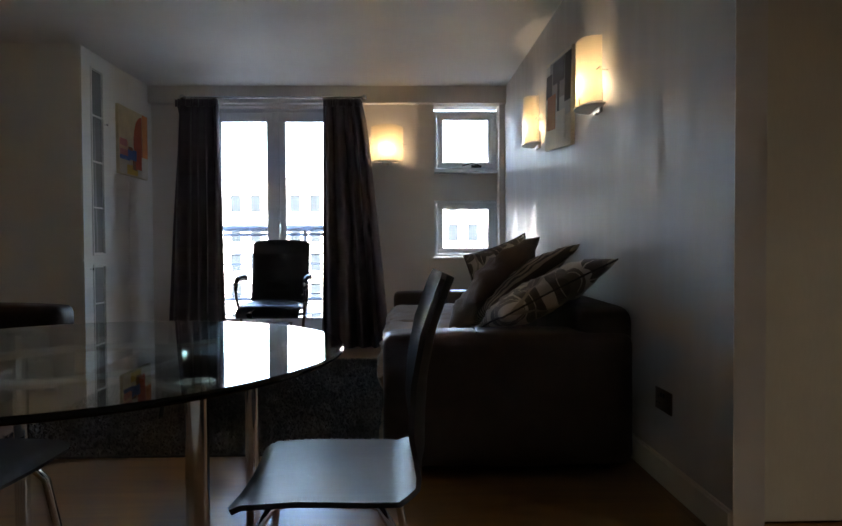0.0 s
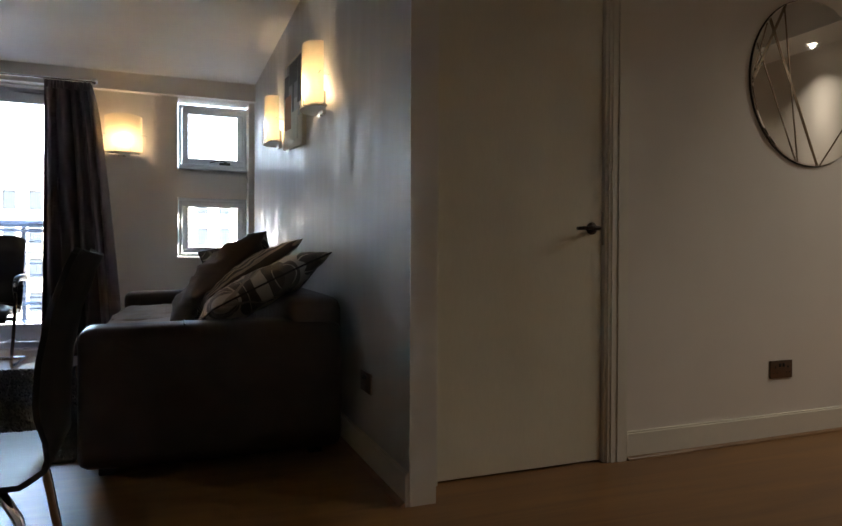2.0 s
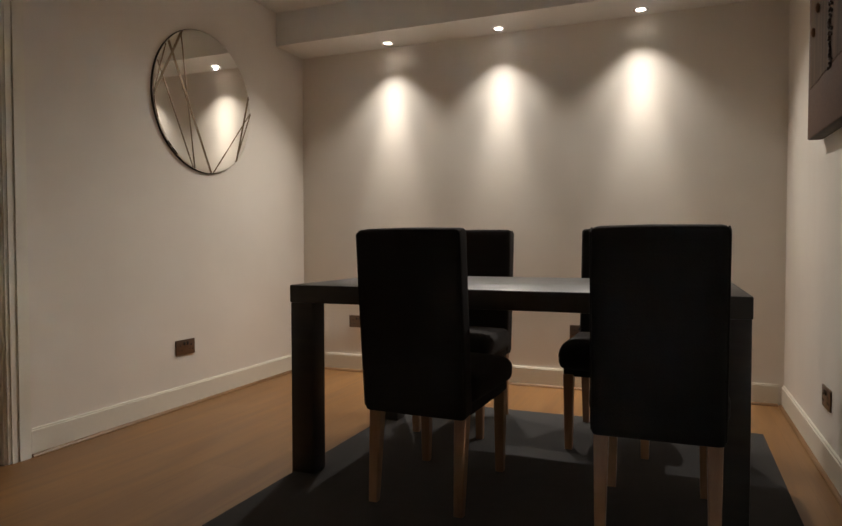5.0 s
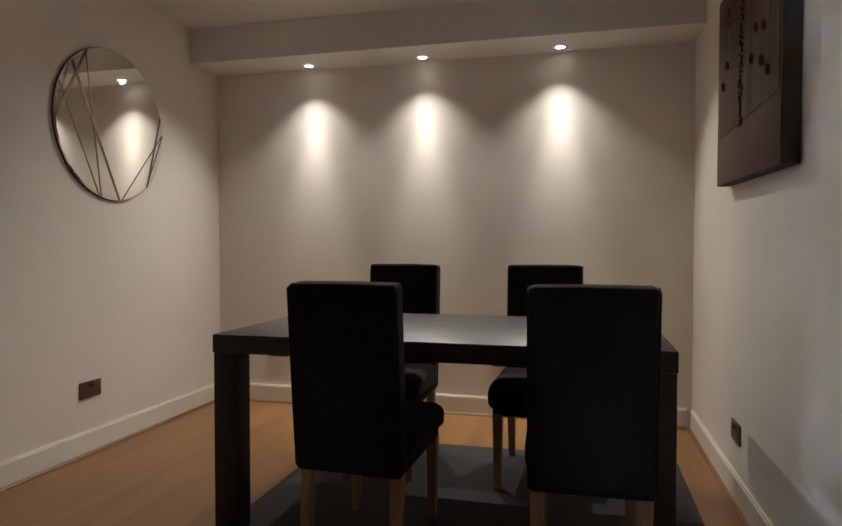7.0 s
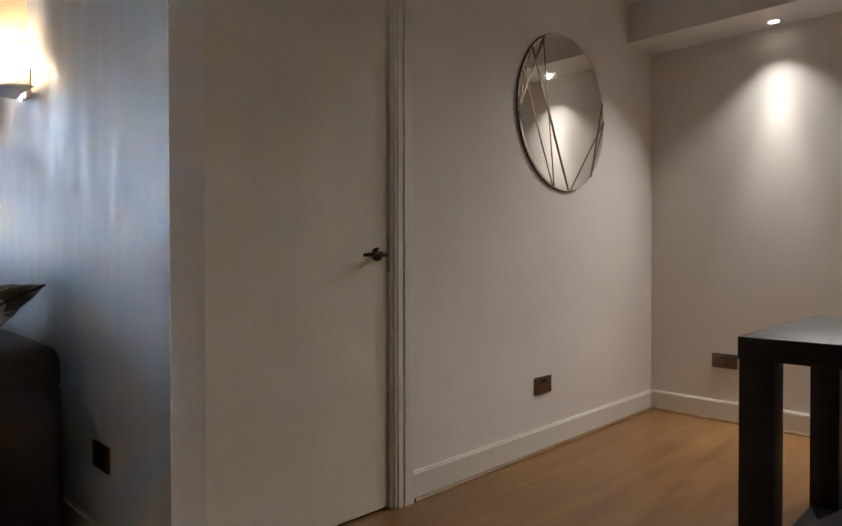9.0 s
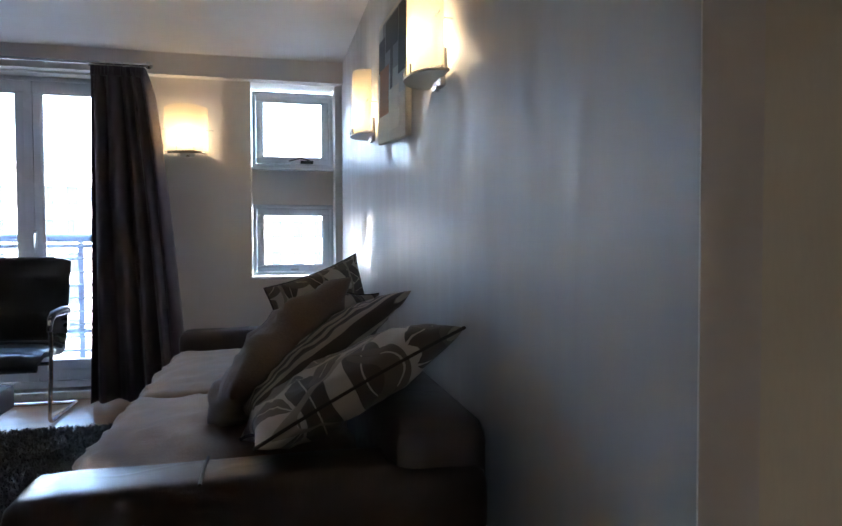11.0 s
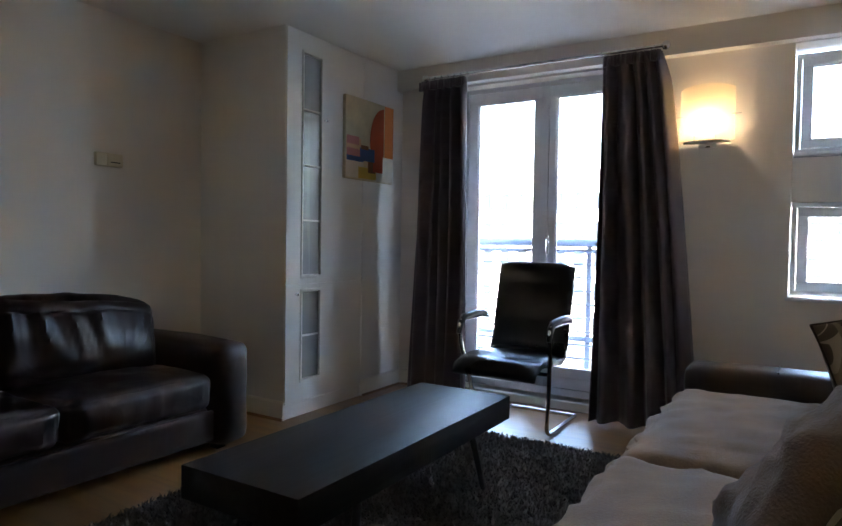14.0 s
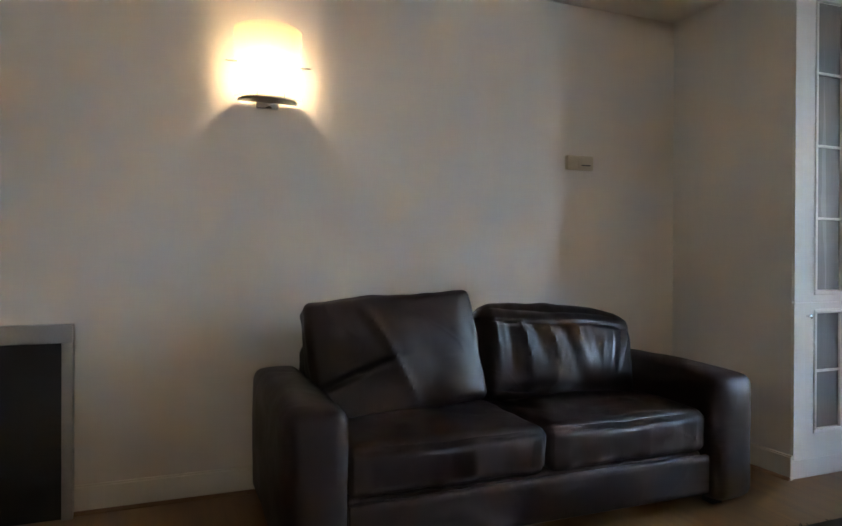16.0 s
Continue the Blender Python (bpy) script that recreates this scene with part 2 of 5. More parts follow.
def mk_stripes(name, light, dark, pitch, axis="x", soft=False):
    m, nt, p = nodes_of(name)
    n, l = nt.nodes, nt.links
    tc = n.new("ShaderNodeTexCoord")
    wv = n.new("ShaderNodeTexWave")
    wv.bands_direction = axis.upper()
    wv.inputs["Scale"].default_value = 0.314 / pitch
    wv.inputs["Distortion"].default_value = 0.6
    wv.inputs["Detail"].default_value = 1
    l.new(tc.outputs["Object"], wv.inputs["Vector"])
    ramp = n.new("ShaderNodeValToRGB")
    ramp.color_ramp.elements[0].position = 0.44 if not soft else 0.2
    ramp.color_ramp.elements[1].position = 0.54 if not soft else 0.8
    ramp.color_ramp.elements[0].color = (*dark, 1)
    ramp.color_ramp.elements[1].color = (*light, 1)
    l.new(wv.outputs[1], ramp.inputs[0])
    l.new(ramp.outputs[0], p.inputs["Base Color"])
    p.inputs["Roughness"].default_value = 0.85
    p.inputs["Sheen Weight"].default_value = 0.2
    b = n.new("ShaderNodeBump")
    b.inputs["Strength"].default_value = 0.4
    b.inputs["Distance"].default_value = 0.004
    l.new(wv.outputs[1], b.inputs["Height"])
    l.new(b.outputs[0], p.inputs["Normal"])
    return m


def mk_glass(name, col=(1, 1, 1), rough=0.0, ior=1.45):
    m, nt, p = nodes_of(name)
    p.inputs["Base Color"].default_value = (*col, 1)
    p.inputs["Transmission Weight"].default_value = 1.0
    p.inputs["Roughness"].default_value = rough
    p.inputs["IOR"].default_value = ior
    return m


def mk_opal(name):
    """Opal glass that lets lamp light through."""
    m, nt, p = nodes_of(name)
    n, l = nt.nodes, nt.links
    tr = n.new("ShaderNodeBsdfTranslucent")
    tr.inputs["Color"].default_value = (0.95, 0.88, 0.74, 1)
    mix = n.new("ShaderNodeMixShader")
    mix.inputs[0].default_value = 0.78
    p.inputs["Base Color"].default_value = (0.85, 0.8, 0.7, 1)
    p.inputs["Roughness"].default_value = 0.25
    l.new(p.outputs[0], mix.inputs[1])
    l.new(tr.outputs[0], mix.inputs[2])
    l.new(mix.outputs[0], n["Material Output"].inputs["Surface"])
    return m


def mk_emit(name, col, strength):
    m, nt, p = nodes_of(name)
    p.inputs["Base Color"].default_value = (*col, 1)
    p.inputs["Emission Color"].default_value = (*col, 1)
    p.inputs["Emission Strength"].default_value = strength
    return m


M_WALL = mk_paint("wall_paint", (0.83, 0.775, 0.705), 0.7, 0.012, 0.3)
# silk finish; base colour also darkened to imitate the weak light on this wall
M_WALL_SHEEN_DIMMED = mk_paint("wall_paint_silk_dimmed", (0.54, 0.525, 0.50), 0.54, 0.13, 0.35)
M_CEIL = mk_paint("ceiling_paint", (0.83, 0.81, 0.77), 0.7, 0.02)
M_TRIM = mk("trim_gloss", (0.82, 0.78, 0.68), 0.36, var=0.03, scale=3, fine=60, bump=0.0)
M_DOOR = mk("door_paint", (0.82, 0.76, 0.61), 0.38, var=0.05, scale=1.5, fine=40, bump=0.03, stretch=(3, 3, 0.6))
M_UPVC = mk("white_upvc", (0.80, 0.82, 0.84), 0.28, var=0.02, scale=2, fine=50, bump=0.0)
M_CAB = mk("cabinet_paint", (0.80, 0.78, 0.74), 0.62, var=0.03, scale=2, fine=60, bump=0.02)
M_FLOOR = mk_wood("oak_laminate", (0.32, 0.165, 0.06), (0.215, 0.103, 0.037), 0.33, "x", 0.8, (1.28, 0.19), 0.03)
M_BEAD = mk_wood("oak_bead", (0.30, 0.17, 0.08), (0.2, 0.11, 0.05), 0.4, "x", 2.0)
M_CHROME = mk("chrome", (0.75, 0.75, 0.76), 0.1, 1.0, var=0.03, scale=9, bump=0.0, rvar=0.04)
M_STEEL = mk("brushed_steel", (0.55, 0.54, 0.52), 0.3, 1.0, var=0.06, scale=9, bump=0.02, rvar=0.05)
M_SOCKET = mk("bronze_plate", (0.17, 0.12, 0.09), 0.34, 0.85, var=0.08, scale=20, bump=0.02)
M_HANDLE = mk("dark_handle", (0.06, 0.045, 0.038), 0.3, 0.9, var=0.08, scale=20, bump=0.0)
M_BLACK = mk("black_plastic", (0.015, 0.015, 0.016), 0.35, var=0.1, scale=15, bump=0.03)
M_LEATHER = mk_leather("brown_leather", (0.030, 0.0165, 0.012), 0.45)
M_LEATHER_SOFA = mk_leather("dark_brown_leather", (0.040, 0.025, 0.020), 0.36)
M_LEATHER_BLACK = mk_leather("black_leather", (0.013, 0.013, 0.016), 0.33)
M_SEAT = mk("beige_velour", (0.235, 0.155, 0.098), 0.88, var=0.28, scale=7, fine=160, bump=0.4, sheen=0.22)
M_BROWN_CLOTH = mk("brown_velour", (0.135, 0.090, 0.062), 0.88, var=0.3, scale=9, fine=180, bump=0.45, sheen=0.22)
M_LEAF = mk_leaves("leaf_print")
M_STRIPE = mk_stripes("striped_cloth", (0.40, 0.33, 0.25), (0.07, 0.052, 0.04), 0.034, "x")
M_PIPE = mk("dark_piping", (0.05, 0.038, 0.03), 0.8, var=0.1, scale=30, bump=0.1)
M_CURTAIN = mk("curtain_cloth", (0.115, 0.087, 0.104), 0.8, var=0.18, scale=5, fine=260, bump=0.3, stretch=(1, 1, 0.25), sheen=0.25)
M_BLACKWOOD = mk_wood("black_brown_veneer", (0.024, 0.021, 0.021), (0.008, 0.007, 0.007), 0.54, "y", 0.7, None, 0.6, 0.38, 2.2)
M_DINING_TOP = mk_wood("dark_table_veneer", (0.032, 0.024, 0.02), (0.018, 0.013, 0.011), 0.42, "y", 1.0, None, 0.15)
M_PLY = mk_wood("black_ply", (0.015, 0.014, 0.014), (0.009, 0.008, 0.008), 0.46, "x", 1.0, None, 0.08)
M_SUEDE = mk("black_suede", (0.0120, 0.0090, 0.0080), 0.92, var=0.25, scale=8, fine=200, bump=0.25, sheen=0.03, spec=0.2)
M_LEG = mk_wood("beech_leg", (0.42, 0.24, 0.13), (0.30, 0.16, 0.085), 0.4, "z", 2.0)
M_SHAG = mk("grey_shag", (0.095, 0.082, 0.075), 0.95, var=0.4, scale=25, fine=300, bump=0.4)
M_RUG = mk("dark_grey_rug", (0.045, 0.043, 0.043), 0.95, var=0.3, scale=18, fine=300, bump=0.6)
M_GLASS = mk_glass("window_glass")
M_TABLE_GLASS = mk_glass("green_table_glass", (0.80, 0.93, 0.89), 0.01, 1.5)
M_FROST = mk("ribbed_grey_glass", (0.30, 0.30, 0.29), 0.22, var=0.12, scale=3, fine=30, bump=0.05, stretch=(6, 6, 0.3))
M_OPAL = mk_opal("opal_glass")
M_BULB = mk_emit("bulb", WARM, 0.8)
M_LED = mk_emit("spot_lens", (1.0, 0.90, 0.74), 0.1)
M_MIRROR = mk("mirror_silver", (0.92, 0.90, 0.86), 0.015, 1.0, var=0.01, scale=2, bump=0.0, rvar=0.005)
M_LINE = mk("mirror_line", (0.20, 0.14, 0.08), 0.35, 0.6, var=0.1, scale=12, bump=0.0)
M_RAIL = mk("rail_paint", (0.11, 0.14, 0.19), 0.4, 0.2, var=0.05, scale=8, bump=0.0)
M_FACADE = mk("pale_render", (0.62, 0.61, 0.58), 0.85, var=0.06, scale=0.4, fine=6, bump=0.05)
M_FACADE_GLASS = mk("far_window", (0.024, 0.031, 0.037), 0.6, var=0.2, scale=0.6, fine=5, bump=0.0, spec=0.0)
M_ASPHALT = mk("street", (0.06, 0.06, 0.06), 0.9, var=0.15, scale=0.5, fine=20, bump=0.1)
M_GREY = mk("grey_surround", (0.36, 0.35, 0.34), 0.35, 0.3, var=0.06, scale=6, bump=0.03)
M_DARKVOID = mk("black_firebox", (0.012, 0.011, 0.010), 0.5, var=0.2, scale=7, bump=0.1)
M_IVORY = mk("ivory_plastic", (0.66, 0.58, 0.42), 0.4, var=0.03, scale=20, bump=0.0)
M_CANVAS_EDGE = mk("canvas_edge", (0.05, 0.04, 0.035), 0.7, var=0.1, scale=20, bump=0.1)


def pigment(name, col, rough=0.75, var=0.12):
    return mk(name, col, rough, var=var, scale=12, fine=140, bump=0.15)


# ---- mesh helpers ----
def part(name, bm, material, parent=None, label="", smooth=True, angle=38):
    me = bpy.data.meshes.new(name)
    bmesh.ops.recalc_face_normals(bm, faces=bm.faces)
    if smooth:
        for f in bm.faces:
            f.smooth = True
    bm.to_mesh(me)
    bm.free()
    if smooth:
        me.set_sharp_from_angle(angle=radians(angle))
    me.materials.append(material)
    ob = new(name, me)
    if parent is not None:
        ob.parent = parent
    if label:
        ob["label"] = label
    return ob


def thing(name, m, label, category, group="", kind=""):
    ob = new(name)
    ob.empty_display_size = 0.1
    ob.matrix_basis = m
    return tagged(ob, label, category, group, kind)


def box(bm, x0, x1, y0, y1, z0, z1, bevel=0.0, seg=2, m=None):
    vs = [bm.verts.new((x, y, z)) for x in (x0, x1) for y in (y0, y1) for z in (z0, z1)]
    fs = [(0, 1, 3, 2), (4, 6, 7, 5), (0, 4, 5, 1), (2, 3, 7, 6), (0, 2, 6, 4), (1, 5, 7, 3)]
    faces = [bm.faces.new([vs[i] for i in f]) for f in fs]
    if bevel > 0:
        edges = list({e for f in faces for e in f.edges})
        r = bmesh.ops.bevel(bm, geom=edges, offset=bevel, segments=seg, profile=0.5, affect="EDGES")
        vs = list({v for f in r["faces"] for v in f.verts} | {v for v in vs if v.is_valid})
    if m is not None:
        bmesh.ops.transform(bm, matrix=m, verts=[v for v in vs if v.is_valid])
    return bm


def boxes(*specs, bevel=0.0, seg=2):
    bm = bmesh.new()
    for s in specs:
        box(bm, *s, bevel=bevel, seg=seg)
    return bm


def tube(bm, pts, r, seg=10, closed=False, squash=1.0):
    """A round bar along a line of points."""
    pts = [Vector(p) for p in pts]
    rings = []
    n = len(pts)
    up = Vector((0, 0, 1))
    last = None
    for i, p in enumerate(pts):
        a = pts[(i - 1) % n] if closed or i > 0 else p
        b = pts[(i + 1) % n] if closed or i < n - 1 else p
        d = (b - a).normalized()
        if last is None:
            side = d.cross(up if abs(d.z) < 0.95 else Vector((1, 0, 0))).normalized()
        else:
            side = (last - d * last.dot(d)).normalized()
        last = side
        top = side.cross(d)
        rr = r[i] if isinstance(r, (list, tuple)) else r
        rings.append([bm.verts.new(p + (side * math.cos(k / seg * math.tau) + top * math.sin(k / seg * math.tau) * squash) * rr) for k in range(seg)])
    for i in range(n if closed else n - 1):
        a, b = rings[i], rings[(i + 1) % n]
        for k in range(seg):
            bm.faces.new((a[k], a[(k + 1) % seg], b[(k + 1) % seg], b[k]))
    if not closed:
        bm.faces.new(rings[0][::-1])
        bm.faces.new(rings[-1])
    return bm


def arc(c, r, a0, a1, n, plane="xy"):
    out = []
    for i in range(n + 1):
        a = radians(a0 + (a1 - a0) * i / n)
        u, v = r * math.cos(a), r * math.sin(a)
        out.append((c[0] + u, c[1] + v, c[2]) if plane == "xy" else (c[0] + u, c[1], c[2] + v) if plane == "xz" else (c[0], c[1] + u, c[2] + v))
    return out


def lathe(bm, profile, seg=32, m=None):
    """Turns (radius, z) pairs about the z axis."""
    rings, vs = [], []
    for r, z in profile:
        ring = [bm.verts.new((r * math.cos(k / seg * math.tau), r * math.sin(k / seg * math.tau), z)) for k in range(seg)]
        rings.append(ring)
        vs += ring
    for a, b in zip(rings, rings[1:]):
        for k in range(seg):
            bm.faces.new((a[k], a[(k + 1) % seg], b[(k + 1) % seg], b[k]))
    bm.faces.new(rings[0][::-1])
    bm.faces.new(rings[-1])
    if m is not None:
        bmesh.ops.transform(bm, matrix=m, verts=vs)
    return bm


def soft(bm, size, r, n=10, puff=(0, 0, 0), wrinkle=0.0, freq=6.0, seed=0.0, m=None, crease=0.0, keep_base=False):
    """An upholstered block: rounded edges, swollen faces, creases."""
    hx, hy, hz = size[0] / 2, size[1] / 2, size[2] / 2
    made = {}

    def vert(u, v, w):
        key = (round(u, 4), round(v, 4), round(w, 4))
        if key not in made:
            p = Vector((u * hx, v * hy, w * hz))
            inner = Vector((max(-hx + r, min(hx - r, p.x)), max(-hy + r, min(hy - r, p.y)), max(-hz + r, min(hz - r, p.z))))
            d = p - inner
            if d.length > 1e-9:
                p = inner + d.normalized() * r
            p.x += puff[0] * (1 if u > 0 else -1) * abs(u) * (1 - v * v) * (1 - w * w)
            p.y += puff[1] * (1 if v > 0 else -1) * abs(v) * (1 - u * u) * (1 - w * w)
            if not (keep_base and w < 0):
                p.z += puff[2] * (1 if w > 0 else -1) * abs(w) * (1 - u * u) * (1 - v * v)
            if wrinkle:
                q = Vector((p.x * freq, p.y * freq, p.z * freq)) + Vector((seed, seed * 1.7, seed * 0.3))
                k = noise.noise(q) + 0.5 * noise.noise(q * 2.3)
                p += p.normalized() * wrinkle * k
            if crease:
                q = Vector((p.x * 9 + seed, p.y * 13 - seed, p.z * 5 + seed))
                ridge = 1 - abs(noise.noise(q))
                p += p.normalized() * crease * (ridge ** 9 - 0.2)
            made[key] = bm.verts.new(p)
        return made[key]

    g = [math.sin((i / n - 0.5) * math.pi * 0.92) / math.sin(0.46 * math.pi) for i in range(n + 1)]
    for i in range(n):
        for j in range(n):
            a, b, c, d = g[i], g[i + 1], g[j], g[j + 1]
            for w in (-1, 1):
                for quad in (((a, c, w), (b, c, w), (b, d, w), (a, d, w)), ((a, w, c), (b, w, c), (b, w, d), (a, w, d)), ((w, a, c), (w, b, c), (w, b, d), (w, a, d))):
                    vs = [vert(*q) for q in quad]
                    if len(set(vs)) == 4:
                        bm.faces.new(vs)
    if m is not None:
        bmesh.ops.transform(bm, matrix=m, verts=list(made.values()))
    return bm


def disc_prism(bm, outline, y0, y1):
    """A plate with an outline of (x, z) pairs, from y0 to y1."""
    a = [bm.verts.new((x, y0, z)) for x, z in outline]
    b = [bm.verts.new((x, y1, z)) for x, z in outline]
    bm.faces.new(a)
    bm.faces.new(b[::-1])
    for i in range(len(a)):
        j = (i + 1) % len(a)
        bm.faces.new((a[i], b[i], b[j], a[j]))
    return bm


# ---- the rooms ----
CEIL = 2.50
LEFT, WIN, BACK, SOUTH = -4.25, 4.07, 3.22, -3.13
CAB_X, CAB_Y = -3.45, 2.75
BEAM_Y, BEAM_Z = 3.99, 2.34


def structure(name, bm, material, label, category="wall", smooth=False):
    return tagged(part(name, bm, material, None, "", smooth), label, category, "", "structure")


structure("floor", boxes((LEFT - 0.1, BACK + 0.1, SOUTH - 0.1, WIN + 0.24, -0.12, 0.0)), M_FLOOR,
          "oak laminate floor with a satin sheen", "floor")
structure("ceiling", boxes((LEFT - 0.1, 0.1, SOUTH - 0.1, WIN + 0.24, CEIL, CEIL + 0.15), (0.1, BACK + 0.1, SOUTH - 0.1, 0.12, CEIL, CEIL + 0.15)),
          M_CEIL, "smooth off-white painted ceiling", "ceiling")
EAST_TURN = 0.61  # the silk-painted wall runs slightly out of square


def east(y):
    return -math.tan(radians(EAST_TURN)) * (y + 0.155)


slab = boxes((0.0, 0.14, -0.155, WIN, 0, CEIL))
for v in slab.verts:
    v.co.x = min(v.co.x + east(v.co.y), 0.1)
structure("wall_east", slab, M_WALL_SHEEN_DIMMED,
          "pale wall in silk paint with upright roller marks, its colour darkened for weak light")
# thin cap keeps the wall's end in the undarkened cream
structure("wall_end", boxes((0.0, 0.1, -0.159, -0.155, 0, CEIL)), M_WALL, "cream painted end of the wall beside the door")
# the wall with the door and the mirror
DX0, DX1, DTOP = 0.175, 0.937, 1.985
structure("wall_mirror", boxes((0.1, DX0 - 0.03, 0.0, 0.12, 0, CEIL), (DX1 + 0.03, BACK, 0.0, 0.12, 0, CEIL), (DX0 - 0.03, DX1 + 0.03, 0.0, 0.12, DTOP + 0.03, CEIL)),
          M_WALL, "cream painted wall with a door and a round mirror")
structure("wall_dining", boxes((BACK, BACK + 0.1, SOUTH, 0.12, 0, CEIL)), M_WALL, "cream wall washed by three downlights")
structure("wall_south", boxes((LEFT, BACK + 0.1, SOUTH - 0.1, SOUTH, 0, CEIL)), M_WALL, "cream painted plaster wall with a relief picture")
structure("wall_west", boxes((LEFT - 0.1, LEFT, SOUTH - 0.1, WIN, 0, CEIL)), M_WALL, "cream painted wall behind the leather loveseat")
FX0, FX1, FZ0, FZ1 = -2.955, -1.64, 0.06, 2.325
NX0, NX1, NZ0, NZ1 = -0.735, -0.10, 0.84, 2.335
W0, W1 = WIN, WIN + 0.24
structure("wall_north", boxes(
    (LEFT - 0.1, FX0, W0, W1, 0, CEIL), (FX1, NX0, W0, W1, 0, CEIL), (NX1, 0.1, W0, W1, 0, CEIL),
    (FX0, FX1, W0, W1, FZ1, CEIL), (FX0, FX1, W0, W1, 0, FZ0),
    (NX0, NX1, W0, W1, 0, NZ0), (NX0, NX1, W0, W1, NZ1, CEIL), (NX0, NX1, W0 + 0.15, W1, 1.425, 1.71)),
    M_WALL, "cream window wall with a deep niche")
structure("ceiling_beam", boxes((CAB_X, -0.045, BEAM_Y, WIN, BEAM_Z, CEIL)), M_WALL, "boxed beam above the windows", "beam")
structure("ceiling_soffit", boxes((2.89, BACK, SOUTH, 0.0, 2.275, CEIL)), M_CEIL, "boxed soffit holding three downlights", "soffit")
structure("wall_boxing", boxes((LEFT, CAB_X - 0.02, CAB_Y, WIN, 0, CEIL), (CAB_X - 0.02, CAB_X, 3.55, WIN, 0, CEIL)), M_CAB,
          "boxed-out white wall beside the window")


structure("wall_hall", boxes((0.1, 1.2, 0.20, 0.28, 0, 2.3)), M_WALL, "plain wall behind the closed door")


def baseboard(length, m, label):
    """A skirting board along its own x axis with a small oak bead at the floor."""
    t = thing("baseboard", m, label, "baseboard", "", "structure")
    bm = bmesh.new()
    box(bm, 0, length, -0.015, 0, 0.0, 0.112)
    box(bm, 0, length, -0.009, 0, 0.112, 0.12)
    part("board", bm, M_TRIM, t, "", False)
    bm = bmesh.new()
    outline = [(-0.015, 0.0), (-0.030, 0.0), (-0.029, 0.006), (-0.025, 0.011), (-0.020, 0.014), (-0.015, 0.015)]
    a = [bm.verts.new((0, y, z)) for y, z in outline]
    b = [bm.verts.new((length, y, z)) for y, z in outline]
    bm.faces.new(a)
    bm.faces.new(b[::-1])
    for i in range(len(a)):
        j = (i + 1) % len(a)
        bm.faces.new((a[i], b[i], b[j], a[j]))
    part("bead", bm, M_BEAD, t, "oak bead along the floor", False)
    return t


baseboard(BACK - 0.03 - 1.055, pose(1.055, 0, 0), "cream skirting board with an oak bead below the mirror")
baseboard(-SOUTH - 0.03, pose(BACK, 0 - 0.0, 0, 0, 0, -90), "cream skirting board with an oak bead under the downlights")
baseboard(BACK - 0.03 - LEFT, pose(BACK - 0.03, SOUTH, 0, 0, 0, 180), "cream skirting board with an oak bead under the relief picture")
baseboard(WIN + 0.155, pose(east(WIN), WIN, 0, 0, 0, -90 + EAST_TURN), "cream skirting board behind the sofa")
baseboard(CAB_Y - SOUTH - 0.06, pose(LEFT, SOUTH + 0.03, 0, 0, 0, 90), "cream skirting board behind the leather loveseat")
baseboard(CAB_X - LEFT - 0.03, pose(LEFT + 0.03, CAB_Y, 0), "cream skirting board at the foot of the boxed-out wall")
baseboard(WIN - 3.55 - 0.02, pose(CAB_X, 3.55, 0, 0, 0, 90), "short cream skirting board beside the cupboard")
baseboard(FX0 - CAB_X - 0.07, pose(CAB_X + 0.03, WIN, 0), "short cream skirting board by the balcony doors")
baseboard(-FX1 - 0.08, pose(FX1, WIN, 0), "cream skirting board under the niche")


